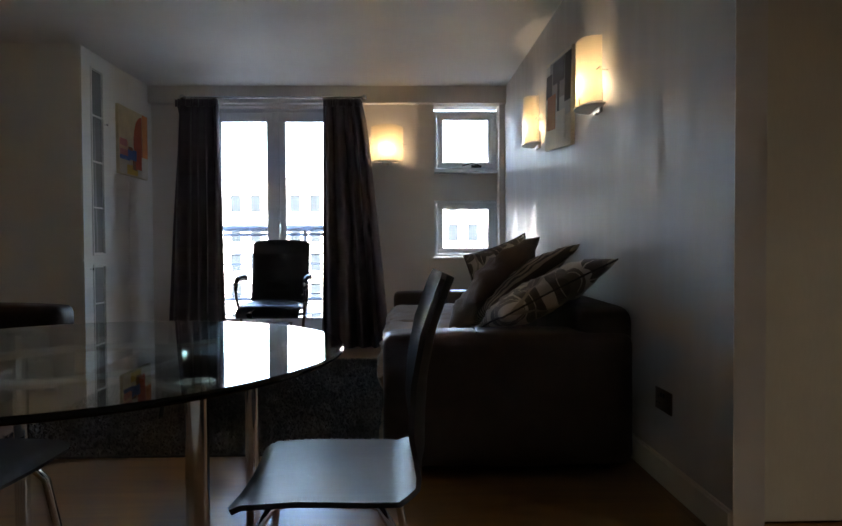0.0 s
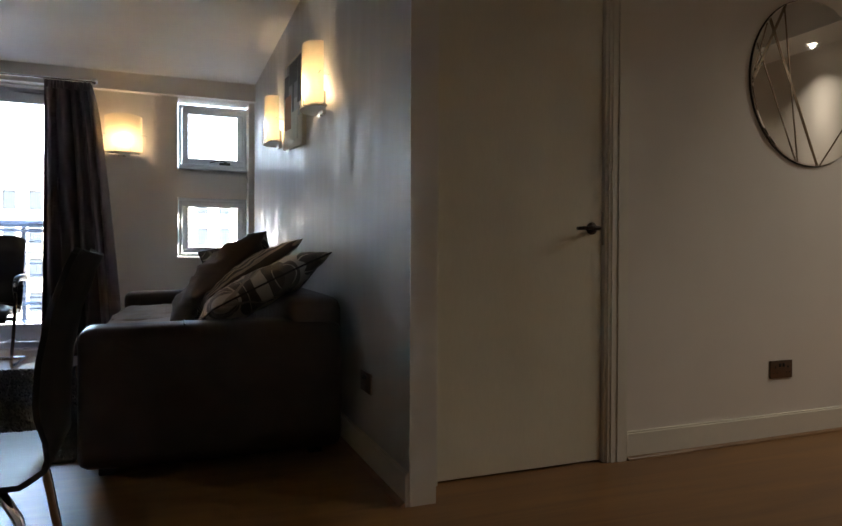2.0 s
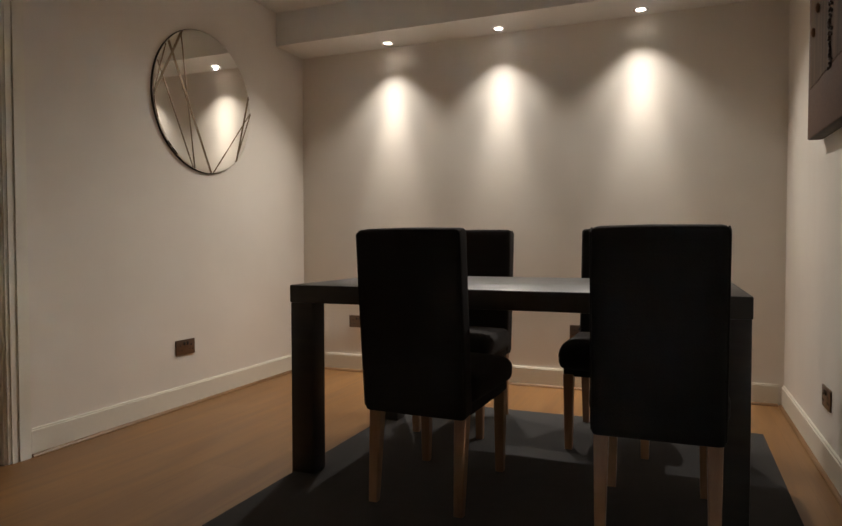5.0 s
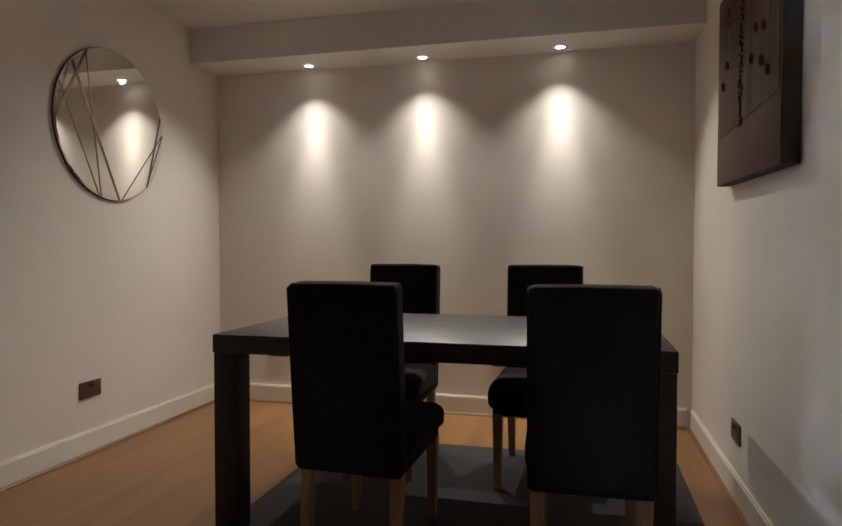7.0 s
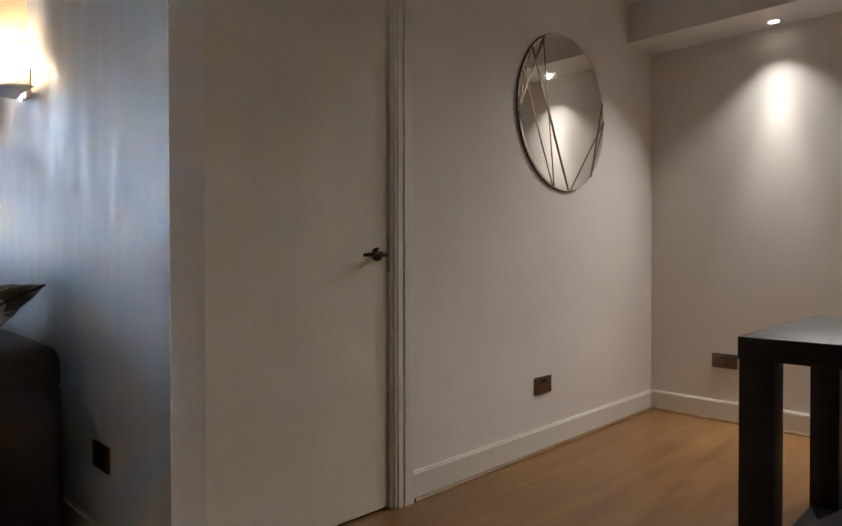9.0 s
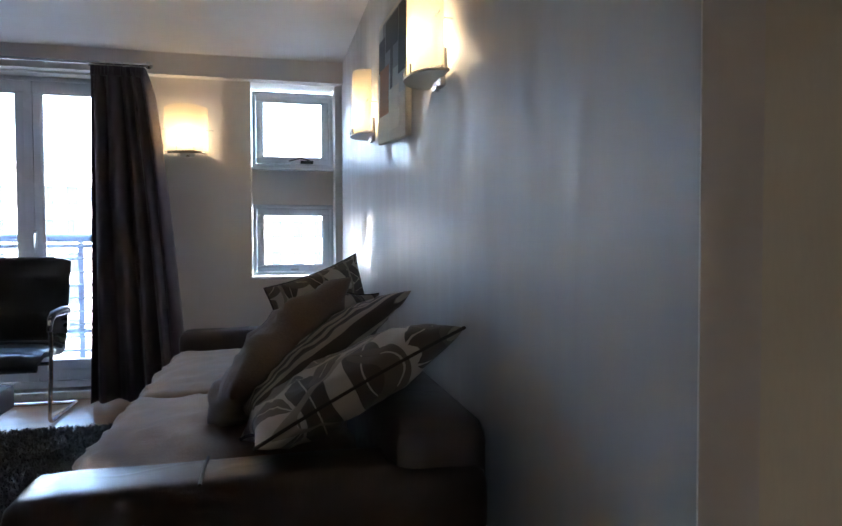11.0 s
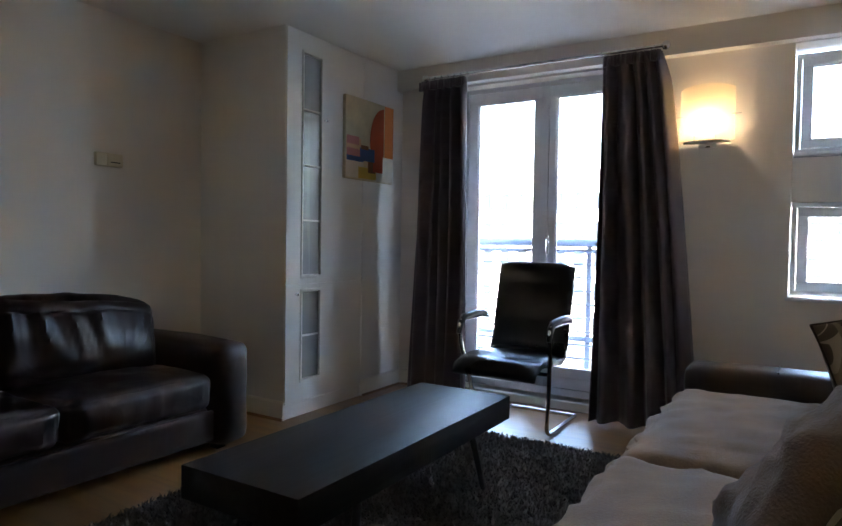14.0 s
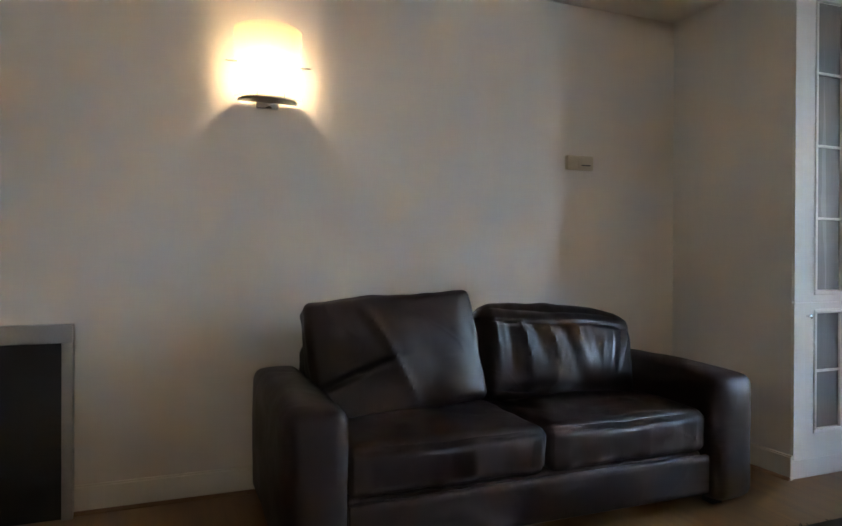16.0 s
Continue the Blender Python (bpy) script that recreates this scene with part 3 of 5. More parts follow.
# ---- the inner door ----
def inner_door():
    d = thing("door_1", pose(0, 0, 0), "closed flush cream door with a dark lever handle", "door", "", "structure")
    part("leaf", boxes((DX0, DX1, 0.012, 0.052, 0.008, DTOP), bevel=0.003, seg=1), M_DOOR, d, "flush cream leaf", False)
    bm = bmesh.new()
    for x0, x1 in ((DX0 - 0.03, DX0 - 0.004), (DX1 + 0.004, DX1 + 0.03)):
        box(bm, x0, x1, -0.004, 0.12, 0, DTOP + 0.004)
    box(bm, DX0 - 0.03, DX1 + 0.03, -0.004, 0.12, DTOP + 0.004, DTOP + 0.03)
    part("frame", bm, M_TRIM, d, "", False)
    bm = bmesh.new()
    box(bm, DX1 + 0.016, DX1 + 0.118, -0.014, 0, 0, DTOP + 0.117)
    box(bm, DX1 + 0.030, DX1 + 0.052, -0.019, -0.014, 0, DTOP + 0.06)
    box(bm, DX1 + 0.062, DX1 + 0.110, -0.022, -0.014, 0, DTOP + 0.1)
    box(bm, 0.1, DX1 + 0.016, -0.014, 0, DTOP + 0.016, DTOP + 0.117)
    box(bm, 0.1, DX1 + 0.062, -0.022, -0.014, DTOP + 0.062, DTOP + 0.11)
    box(bm, 0.1, DX0 - 0.016, -0.014, 0, 0, DTOP + 0.016)
    part("architrave", bm, M_TRIM, d, "stepped cream moulding", False)
    h = bmesh.new()
    turn = Matrix.Translation((0.882, 0.012, 1.0)) @ Matrix.Rotation(radians(90), 4, "X")
    lathe(h, [(0.026, 0.0), (0.026, 0.006), (0.022, 0.010), (0.010, 0.012), (0.009, 0.05)], 24, turn)
    hd = part("handle_rose", h, M_HANDLE, d, "round dark bronze rose")
    b = bmesh.new()
    tube(b, [(0.888, -0.038, 1.0), (0.868, -0.040, 1.001), (0.84, -0.041, 1.0), (0.80, -0.040, 0.998), (0.778, -0.036, 0.997)],
         [0.010, 0.0105, 0.0095, 0.009, 0.008], 12, squash=0.85)
    part("lever", b, M_HANDLE, hd, "dark bronze lever")
    part("latch_plate", boxes((DX1 - 0.001, DX1 + 0.003, 0.004, 0.03, 0.93, 1.07)), M_STEEL, d, "steel latch plate", False)


inner_door()


# ---- windows and balcony ----
def sash(parent, x0, x1, z0, z1, y, w, names=("sash", "pane")):
    """A mitred white sash with its pane and beads; w is the bar's width."""
    bm = bmesh.new()
    for s in ((x0, x1, y, y + 0.06, z0, z0 + w), (x0, x1, y, y + 0.06, z1 - w, z1), (x0, x0 + w, y, y + 0.06, z0 + w, z1 - w), (x1 - w, x1, y, y + 0.06, z0 + w, z1 - w)):
        box(bm, *s, bevel=0.004, seg=2)
    for s in ((x0 + w, x1 - w, y + 0.010, y + 0.022, z0 + w, z0 + w + 0.012), (x0 + w, x1 - w, y + 0.010, y + 0.022, z1 - w - 0.012, z1 - w),
              (x0 + w, x0 + w + 0.012, y + 0.010, y + 0.022, z0 + w, z1 - w), (x1 - w - 0.012, x1 - w, y + 0.010, y + 0.022, z0 + w, z1 - w)):
        box(bm, *s)
    sh = part(names[0], bm, M_UPVC, parent)
    pane = part(names[1], boxes((x0 + w - 0.003, x1 - w + 0.003, y + 0.026, y + 0.032, z0 + w - 0.003, z1 - w + 0.003)), M_GLASS, sh, "", False)
    pane.visible_shadow = False
    return sh


def balcony_doors():
    w = thing("window_1", pose(0, 0, 0), "white double balcony doors, shut, glazed full height", "balcony door", "", "structure")
    y = 4.20
    bm = bmesh.new()
    for s in ((FX0 - 0.01, FX0 + 0.04, y - 0.01, y + 0.07, FZ0, FZ1), (FX1 - 0.04, FX1 + 0.01, y - 0.01, y + 0.07, FZ0, FZ1),
              (FX0 + 0.04, FX1 - 0.04, y - 0.01, y + 0.07, FZ1 - 0.03, FZ1 + 0.01), (FX0 + 0.04, FX1 - 0.04, y - 0.01, y + 0.07, FZ0 - 0.02, FZ0 + 0.05)):
        box(bm, *s, bevel=0.004)
    part("window_frame", bm, M_UPVC, w)
    mid = -2.285
    left = sash(w, FX0 + 0.045, mid - 0.002, FZ0 + 0.055, FZ1 - 0.035, y - 0.012, 0.08, ("door_leaf", "pane"))
    right = sash(w, mid + 0.002, FX1 - 0.045, FZ0 + 0.055, FZ1 - 0.035, y - 0.012, 0.08, ("door_leaf", "pane"))
    for leaf in (left, right):
        x = (FX0 + 0.125, mid - 0.082) if leaf is left else (mid + 0.082, FX1 - 0.125)
        part("kick_rail", boxes((*x, y - 0.01, y + 0.045, FZ0 + 0.13, FZ0 + 0.205), bevel=0.004), M_UPVC, leaf)
    part("astragal", boxes((mid - 0.03, mid + 0.03, y - 0.026, y - 0.012, FZ0 + 0.055, FZ1 - 0.035), bevel=0.004), M_UPVC, w)
    bm = bmesh.new()
    box(bm, mid + 0.022, mid + 0.048, y - 0.034, y - 0.026, 1.08, 1.22, bevel=0.003)
    tube(bm, [(mid + 0.035, y - 0.034, 1.19), (mid + 0.035, y - 0.062, 1.19), (mid + 0.035, y - 0.066, 1.16), (mid + 0.035, y - 0.066, 1.09)], [0.008, 0.008, 0.009, 0.007], 8)
    part("handle", bm, M_STEEL, w, "satin metal handle")
    part("threshold", boxes((FX0, FX1, WIN - 0.03, y - 0.02, 0.0, FZ0), bevel=0.006), M_TRIM, w, "white painted step")


balcony_doors()


def niche_window(name, z0, z1, stay):
    w = thing(name, pose(0, 0, 0), "small square white window in the wall niche" + (" with a dark stay" if stay else ""), "window", "small niche windows", "structure")
    y = 4.225
    x0, x1 = NX0 + 0.004, NX1 - 0.004
    bm = bmesh.new()
    for s in ((x0, x1, y, y + 0.08, z0, z0 + 0.03), (x0, x1, y, y + 0.08, z1 - 0.03, z1), (x0, x0 + 0.03, y, y + 0.08, z0 + 0.03, z1 - 0.03), (x1 - 0.03, x1, y, y + 0.08, z0 + 0.03, z1 - 0.03)):
        box(bm, *s, bevel=0.003)
    part("window_frame", bm, M_UPVC, w)
    sash(w, x0 + 0.032, x1 - 0.032, z0 + 0.032, z1 - 0.032, y - 0.014, 0.046)
    part("window_sill", boxes((NX0 - (0.012 if not stay else -0.003), NX1 + (0.012 if not stay else -0.003), WIN - (0.016 if not stay else -0.05), y - 0.015, z0 - 0.022, z0 - 0.001), bevel=0.004), M_UPVC, w)
    if stay:
        bm = bmesh.new()
        box(bm, -0.36, -0.26, y - 0.046, y - 0.02, z0 + 0.034, z0 + 0.058, bevel=0.004)
        tube(bm, [(-0.29, y - 0.04, z0 + 0.06), (-0.36, y - 0.05, z0 + 0.075), (-0.45, y - 0.045, z0 + 0.05)], 0.005, 6)
        part("stay", bm, M_BLACK, w, "dark metal window stay")
    else:
        part("catch", boxes((-0.44, -0.38, y - 0.03, y - 0.015, z0 + 0.04, z0 + 0.056), bevel=0.003), M_STEEL, w, "small metal catch")


niche_window("window_2", 1.712, 2.31, True)
niche_window("window_3", 0.862, 1.423, False)


def balcony_rail():
    r = thing("balcony_railing", pose(-2.3, 4.62, 0), "blue-grey metal balcony railing with thin wires", "railing")
    part("top_rail", tube(bmesh.new(), [(-1.5, 0, 1.165), (1.4, 0, 1.165)], 0.034, 12), M_RAIL, r)
    part("second_rail", tube(bmesh.new(), [(-1.5, 0.0, 1.10), (1.4, 0.0, 1.10)], 0.018, 10), M_RAIL, r)
    part("low_rail", tube(bmesh.new(), [(-1.5, 0.0, 0.42), (1.4, 0.0, 0.42)], 0.02, 10), M_RAIL, r)
    for x in (-1.48, 0.22, 1.38):
        part("post", boxes((x - 0.02, x + 0.02, 0.015, 0.03, -0.1, 1.15)), M_RAIL, r, "", False)
    for i in range(9):
        z = 0.16 + i * 0.105
        if abs(z - 0.42) > 0.03:
            part("wire", tube(bmesh.new(), [(-1.5, 0, z), (1.4, 0, z)], 0.0105, 6), M_RAIL, r)
    structure("balcony_slab", boxes((-4.4, 0.4, WIN + 0.24, 4.70, -0.3, -0.02)), M_FACADE, "pale concrete balcony slab", "balcony")


balcony_rail()


# ---- outside ----
structure("ground", boxes((-900, 900, 4.8, 1500, -6.2, -6.0)), M_ASPHALT, "grey street and ground running to the horizon", "ground")


def far_block(name, x0, x1, y, depth, z1, floors, cols, label):
    b = thing(name, pose(x0, y, -6.0), label, "building")
    w, h = x1 - x0, z1 + 6.0
    bw, bh = w / cols, h / (floors + 0.35)
    bm = bmesh.new()
    box(bm, 0, w, 0.25, depth, 0, h)
    for i in range(cols + 1):
        box(bm, max(i * bw - bw * 0.24, 0), min(i * bw + bw * 0.24, w), 0, 0.25, 0, h)
    for j in range(floors + 1):
        for i in range(cols):
            z = j * bh
            box(bm, i * bw + bw * 0.24, (i + 1) * bw - bw * 0.24, 0, 0.25, z - (0 if j == 0 else bh * 0.2), min(z + bh * 0.22, h))
    part("wall", bm, M_FACADE, b, "", False)
    part("roof", boxes((-0.2, w + 0.2, -0.2, depth, h, h + 0.3)), M_FACADE, b, "flat roof with a parapet", False)
    shared = None
    for j in range(floors):
        for i in range(cols):
            x, z = i * bw + bw * 0.24, j * bh + bh * 0.22
            if shared is None:
                k = boxes((0, bw * 0.52, 0.14, 0.2, 0, bh * 0.58))
                box(k, bw * 0.25, bw * 0.27, 0.1, 0.14, 0, bh * 0.58)
                win = part("window", k, M_FACADE_GLASS, b, "", False)
                shared = win.data
            else:
                win = new("window", shared)
                win.parent = b
            win.location = (x, 0, z)


far_block("office_building", -40, 16, 48.0, 12, 6.5, 5, 36, "pale office block across the street with tall windows")
far_block("apartment_building", -80, -44, 56.0, 14, 11.0, 6, 16, "pale apartment block further up the street")


# ---- curtains ----
def curtain(name, cx, y, top_w, bot_w, top_shift, folds, seed, label, outer):
    """Pencil-pleated curtain; hangs from the pole to just above the floor."""
    t = thing(name, pose(cx, y, 0), label, "curtain", "pair of dark curtains")
    bm = bmesh.new()
    rng = random.Random(seed)
    nu, nv = folds * 16, 34
    phase = [rng.uniform(-0.5, 0.5) for _ in range(folds + 2)]
    amp = [rng.uniform(0.35, 1.5) for _ in range(folds + 2)]
    grid = []
    for j in range(nv + 1):
        v = j / nv
        z = 2.315 - v * 2.285
        k = min(1.0, v / 0.06)
        ease = v ** 0.75
        width = top_w + (bot_w - top_w) * ease
        row = []
        for i in range(nu + 1):
            u = i / nu
            f = (u + 0.07 * math.sin(u * 5.1 + seed) * math.sin(u * math.pi)) * folds
            f = min(max(f, 0.0), folds - 1e-6)
            a = int(f)
            s = f - a
            am = amp[a] * (1 - s) + amp[a + 1] * s
            ph = phase[a] * (1 - s) + phase[a + 1] * s
            depth = (0.012 + 0.050 * k * (0.7 + 0.3 * v)) * am
            wob = 0.02 * noise.noise((u * 3 + seed, v * 2.2, 1.3)) * v
            x = (u - 0.5) * width + top_shift * (1 - ease) + 0.012 * math.sin(f * math.tau * 0.5 + v * 2 + seed) * v
            yy = depth * math.sin(f * math.tau + ph * 2.0 * v + 0.4 * math.sin(3 * v + seed)) + wob + 0.011 * math.sin(f * math.tau * 2.3 + seed + 1.5 * v) * k * (0.4 + noise.noise((u * 4, v * 1.5, seed))) + 0.006 * math.sin(f * math.tau * 3) * (1 - k)
            edge = u if outer < 0 else 1 - u
            yy += 0.15 * max(0.0, 1 - edge / 0.09) ** 1.5 * k
            row.append(bm.verts.new((x, yy, z)))
        grid.append(row)
    for j in range(nv):
        for i in range(nu):
            bm.faces.new((grid[j][i], grid[j][i + 1], grid[j + 1][i + 1], grid[j + 1][i]))
    ob = part("cloth", bm, M_CURTAIN, t, "", True, 180)
    md = ob.modifiers.new("thick", "SOLIDIFY")
    md.thickness = 0.005
    bm = bmesh.new()
    n = 60
    line = [((i / n - 0.5) * top_w * 0.99 + top_shift, 0.016 * math.sin(i / n * 7 * math.tau * 2), 2.295) for i in range(n + 1)]
    for i in range(n):
        a, b = line[i], line[i + 1]
        vs = [bm.verts.new((p[0], p[1] - 0.008, p[2] + dz)) for p in (a, b) for dz in (-0.035, 0.028)]
        bm.faces.new((vs[0], vs[2], vs[3], vs[1]))
    hd = part("heading_tape", bm, M_CURTAIN, t, "gathered heading", True, 180)
    hd.modifiers.new("thick", "SOLIDIFY").thickness = 0.014
    return t


curtain("curtain", -2.955, 3.79, 0.385, 0.57, 0.035, 5, 3, "floor-length dark plum-brown curtain drawn aside", -1)
curtain("curtain", -1.485, 3.79, 0.35, 0.61, -0.11, 5, 8, "floor-length dark plum-brown curtain hanging beside the sconce", 1)


def curtain_pole():
    t = thing("curtain_pole", pose(0, 3.76, 2.337), "thin chrome curtain pole with ball ends", "curtain pole")
    part("rod", tube(bmesh.new(), [(-3.04, 0, 0), (-1.40, 0, 0)], 0.010, 12), M_CHROME, t)
    for x in (-3.05, -1.39):
        bm = bmesh.new()
        lathe(bm, [(0.004, -0.026), (0.016, -0.022), (0.024, -0.010), (0.026, 0.0), (0.024, 0.010), (0.016, 0.022), (0.004, 0.026)], 16, Matrix.Translation((x, 0, 0)))
        part("ball_end", bm, M_CHROME, t)
    for x in (-2.97, -1.47):
        bm = bmesh.new()
        tube(bm, [(x, 0.0, -0.012), (x, 0.06, -0.014), (x, BEAM_Y - 3.76, 0.02)], 0.007, 8)
        lathe(bm, [(0.022, 0), (0.022, 0.006), (0.012, 0.01)], 14, Matrix.Translation((x, BEAM_Y - 3.76, 0.02)) @ Matrix.Rotation(radians(90), 4, "X"))
        part("bracket", bm, M_CHROME, t)
    ring = bmesh.new()
    tube(ring, [(0, 0.017 * math.cos(a * math.tau / 14), 0.017 * math.sin(a * math.tau / 14) - 0.005) for a in range(14)], 0.0028, 6, True)
    first = part("ring", ring, M_CHROME, t)
    xs = [-3.02 + 0.052 * i for i in range(7)] + [-1.77 + 0.052 * i for i in range(7)]
    first.location = (xs[0], 0, 0)
    for x in xs[1:]:
        o = new("ring", first.data)
        o.parent = t
        o.location = (x, 0, 0)


curtain_pole()


# ---- wall lights ----
def sconce(m, label, power):
    """A curved opal glass on a metal shelf, pinned at both sides; x is along the wall, -y into the room."""
    t = thing("wall_light", m, label, "wall light", "matching wall lights")
    W, H = 0.153, 0.33
    bm = bmesh.new()
    n = 18
    front, back = [], []
    for j in range(7):
        z = 0.012 + (H - 0.012) * j / 6
        for lst, d in ((front, 0.0), (back, 0.004)):
            row = []
            for i in range(n + 1):
                u = -1 + 2 * i / n
                top = z + (0.018 * (1 - u * u) if j == 6 else 0)
                row.append(bm.verts.new((u * W, -0.022 - 0.093 * math.sqrt(max(0, 1 - 0.96 * u * u)) + d, top)))
            lst.append(row)
    for j in range(6):
        for i in range(n):
            bm.faces.new((front[j][i], front[j][i + 1], front[j + 1][i + 1], front[j + 1][i]))
            bm.faces.new((back[j][i], back[j + 1][i], back[j + 1][i + 1], back[j][i + 1]))
    for i in range(n):
        bm.faces.new((front[0][i], back[0][i], back[0][i + 1], front[0][i + 1]))
        bm.faces.new((front[6][i], front[6][i + 1], back[6][i + 1], back[6][i]))
    for i in (0, n):
        for j in range(6):
            bm.faces.new((front[j][i], front[j + 1][i], back[j + 1][i], back[j][i]))
    part("shade", bm, M_OPAL, t, "curved opal glass shade, lit")
    bm = bmesh.new()
    pts = [(u * 0.135, -0.03 - 0.098 * math.sqrt(max(0, 1 - u * u))) for u in [-1 + 2 * i / 16 for i in range(17)]]
    outline = [(-0.135, -0.012)] + pts + [(0.135, -0.012)]
    a = [bm.verts.new((x, y, 0.0)) for x, y in outline]
    b = [bm.verts.new((x, y, 0.008)) for x, y in outline]
    bm.faces.new(a[::-1])
    bm.faces.new(b)
    for i in range(len(a)):
        j = (i + 1) % len(a)
        bm.faces.new((a[i], a[j], b[j], b[i]))
    part("shelf", bm, M_STEEL, t, "thin metal shelf under the shade")
    part("wall_plate", boxes((-0.05, 0.05, -0.02, 0, -0.025, 0.10), bevel=0.004), M_STEEL, t)
    for s in (-1, 1):
        part("clip", tube(bmesh.new(), [(s * 0.06, -0.122, 0.006), (s * 0.06, -0.122, 0.035)], 0.003, 6), M_STEEL, t)
        part("pin", tube(bmesh.new(), [(s * 0.130, 0.0, 0.165), (s * 0.130, -0.045, 0.165), (s * 0.140, -0.06, 0.165), (s * 0.190, -0.06, 0.165)], 0.003, 6), M_STEEL, t)
    bm = bmesh.new()
    lathe(bm, [(0.004, 0.03), (0.012, 0.035), (0.014, 0.05), (0.014, 0.085), (0.008, 0.10), (0.002, 0.102)], 12, Matrix.Translation((0, -0.055, 0.03)))
    part("bulb", bm, M_BULB, t, "glowing bulb")
    ld = bpy.data.lights.new("sconce_lamp", "POINT")
    ld.energy, ld.color, ld.shadow_soft_size = power, WARM, 0.03
    lamp = new("lamp", ld)
    lamp.parent = t
    lamp.location = (0, -0.090, 0.12)
    return t


sconce(pose(east(1.16), 1.16, 1.66, 0, 0, -90 + EAST_TURN), "lit opal glass wall light above the sofa, beside the canvas", SCONCE)
sconce(pose(east(2.56), 2.56, 1.70, 0, 0, -90 + EAST_TURN), "lit opal glass wall light above the sofa, near the niche windows", SCONCE)
sconce(pose(-1.19, WIN, 1.785, 0, 0, 0), "lit opal glass wall light between curtain and niche", SCONCE)
sconce(pose(LEFT, 0.343, 1.79, 0, 0, 90), "lit opal glass wall light above the leather loveseat", SCONCE)


# ---- downlights ----
def downlight(x, y, z):
    t = thing("downlight", pose(x, y, z), "small round recessed downlight in the soffit, lit", "downlight", "soffit downlights")
    bm = bmesh.new()
    lathe(bm, [(0.030, -0.003), (0.044, -0.003), (0.044, -0.006), (0.040, -0.009), (0.032, -0.007), (0.030, -0.004)], 28)
    part("bezel", bm, M_CHROME, t, "thin metal bezel")
    bm = bmesh.new()
    lathe(bm, [(0.003, -0.0045), (0.029, -0.004), (0.029, -0.001), (0.003, -0.001)], 24)
    part("lens", bm, M_LED, t, "glowing lens")
    sd = bpy.data.lights.new("downlight_lamp", "SPOT")
    sd.energy, sd.color, sd.spot_size, sd.spot_blend, sd.shadow_soft_size = SPOT, (1.0, 0.90, 0.77), radians(39), 1.0, 0.03
    lamp = new("lamp", sd)
    lamp.parent = t
    lamp.location = (-0.006, 0, -0.014)
    # the same bulb's wide spill into the room
    sp = bpy.data.lights.new("downlight_spill", "SPOT")
    sp.energy, sp.color, sp.spot_size, sp.spot_blend, sp.shadow_soft_size = SPILL, (1.0, 0.93, 0.82), radians(118), 1.0, 0.01
    spill = new("spill", sp)
    spill.parent = t
    spill.location = (0, 0, -0.018)
    spill.rotation_euler = (0, radians(27), 0)


for dy in (-0.74, -1.51, -2.36):
    downlight(3.115, dy, 2.275)


# ---- pictures, mirror, sockets ----
def round_mirror():
    t = thing("round_mirror", pose(2.168, 0, 1.737), "round frameless mirror with thin crossing bronze lines", "mirror")
    R = 0.407
    bm = bmesh.new()
    turn = Matrix.Rotation(radians(90), 4, "X")
    lathe(bm, [(R - 0.004, 0.004), (R, 0.006), (R, 0.014), (R - 0.006, 0.0165), (0.001, 0.0165)], 96, turn)
    part("glass", bm, M_MIRROR, t, "silvered glass with a bevelled rim", True, 20)
    bm = bmesh.new()
    lathe(bm, [(R - 0.02, 0.0), (R + 0.003, 0.0), (R + 0.003, 0.007), (R - 0.02, 0.004)], 96, turn)
    part("backing", bm, M_CANVAS_EDGE, t, "dark backing edge")

    def at(deg):
        return R * 0.995 * math.cos(radians(deg)), R * 0.995 * math.sin(radians(deg))

    for a, b in ((120, 255), (136, 275), (137.5, 274), (120, 183), (118, 185), (141, 183), (158, 253), (2, 277), (17, 310), (15.5, 311), (1, 309)):
        (x0, z0), (x1, z1) = at(a), at(b)
        ln = math.hypot(x1 - x0, z1 - z0)
        k = bmesh.new()
        box(k, 0, ln, -0.0185, -0.0165, -0.003, 0.003)
        ob = part("line", k, M_LINE, t, "", False)
        ob.matrix_basis = Matrix.Translation((x0, 0, z0)) @ Matrix.Rotation(-math.atan2(z1 - z0, x1 - x0), 4, "Y")


round_mirror()


def socket(m, double, dark, label):
    """x along the wall, -y into the room, from its centre."""
    t = thing("wall_socket", m, label, "socket", "wall sockets")
    w, h = (0.073, 0.043)
    part("plate", boxes((-w, w, -0.008, 0, -h, h), bevel=0.003), M_SOCKET, t)
    for s in (-1, 1):
        part("switch", boxes((s * 0.012 - 0.006, s * 0.012 + 0.006, -0.013, -0.008, 0.012, 0.03), bevel=0.002), M_BLACK, t)
        bm = bmesh.new()
        c = s * 0.042
        box(bm, c - 0.003, c + 0.003, -0.0095, -0.008, 0.006, 0.016)
        box(bm, c - 0.014, c - 0.008, -0.0095, -0.008, -0.018, -0.012)
        box(bm, c + 0.008, c + 0.014, -0.0095, -0.008, -0.018, -0.012)
        part("pin_holes", bm, M_BLACK, t, "", False)


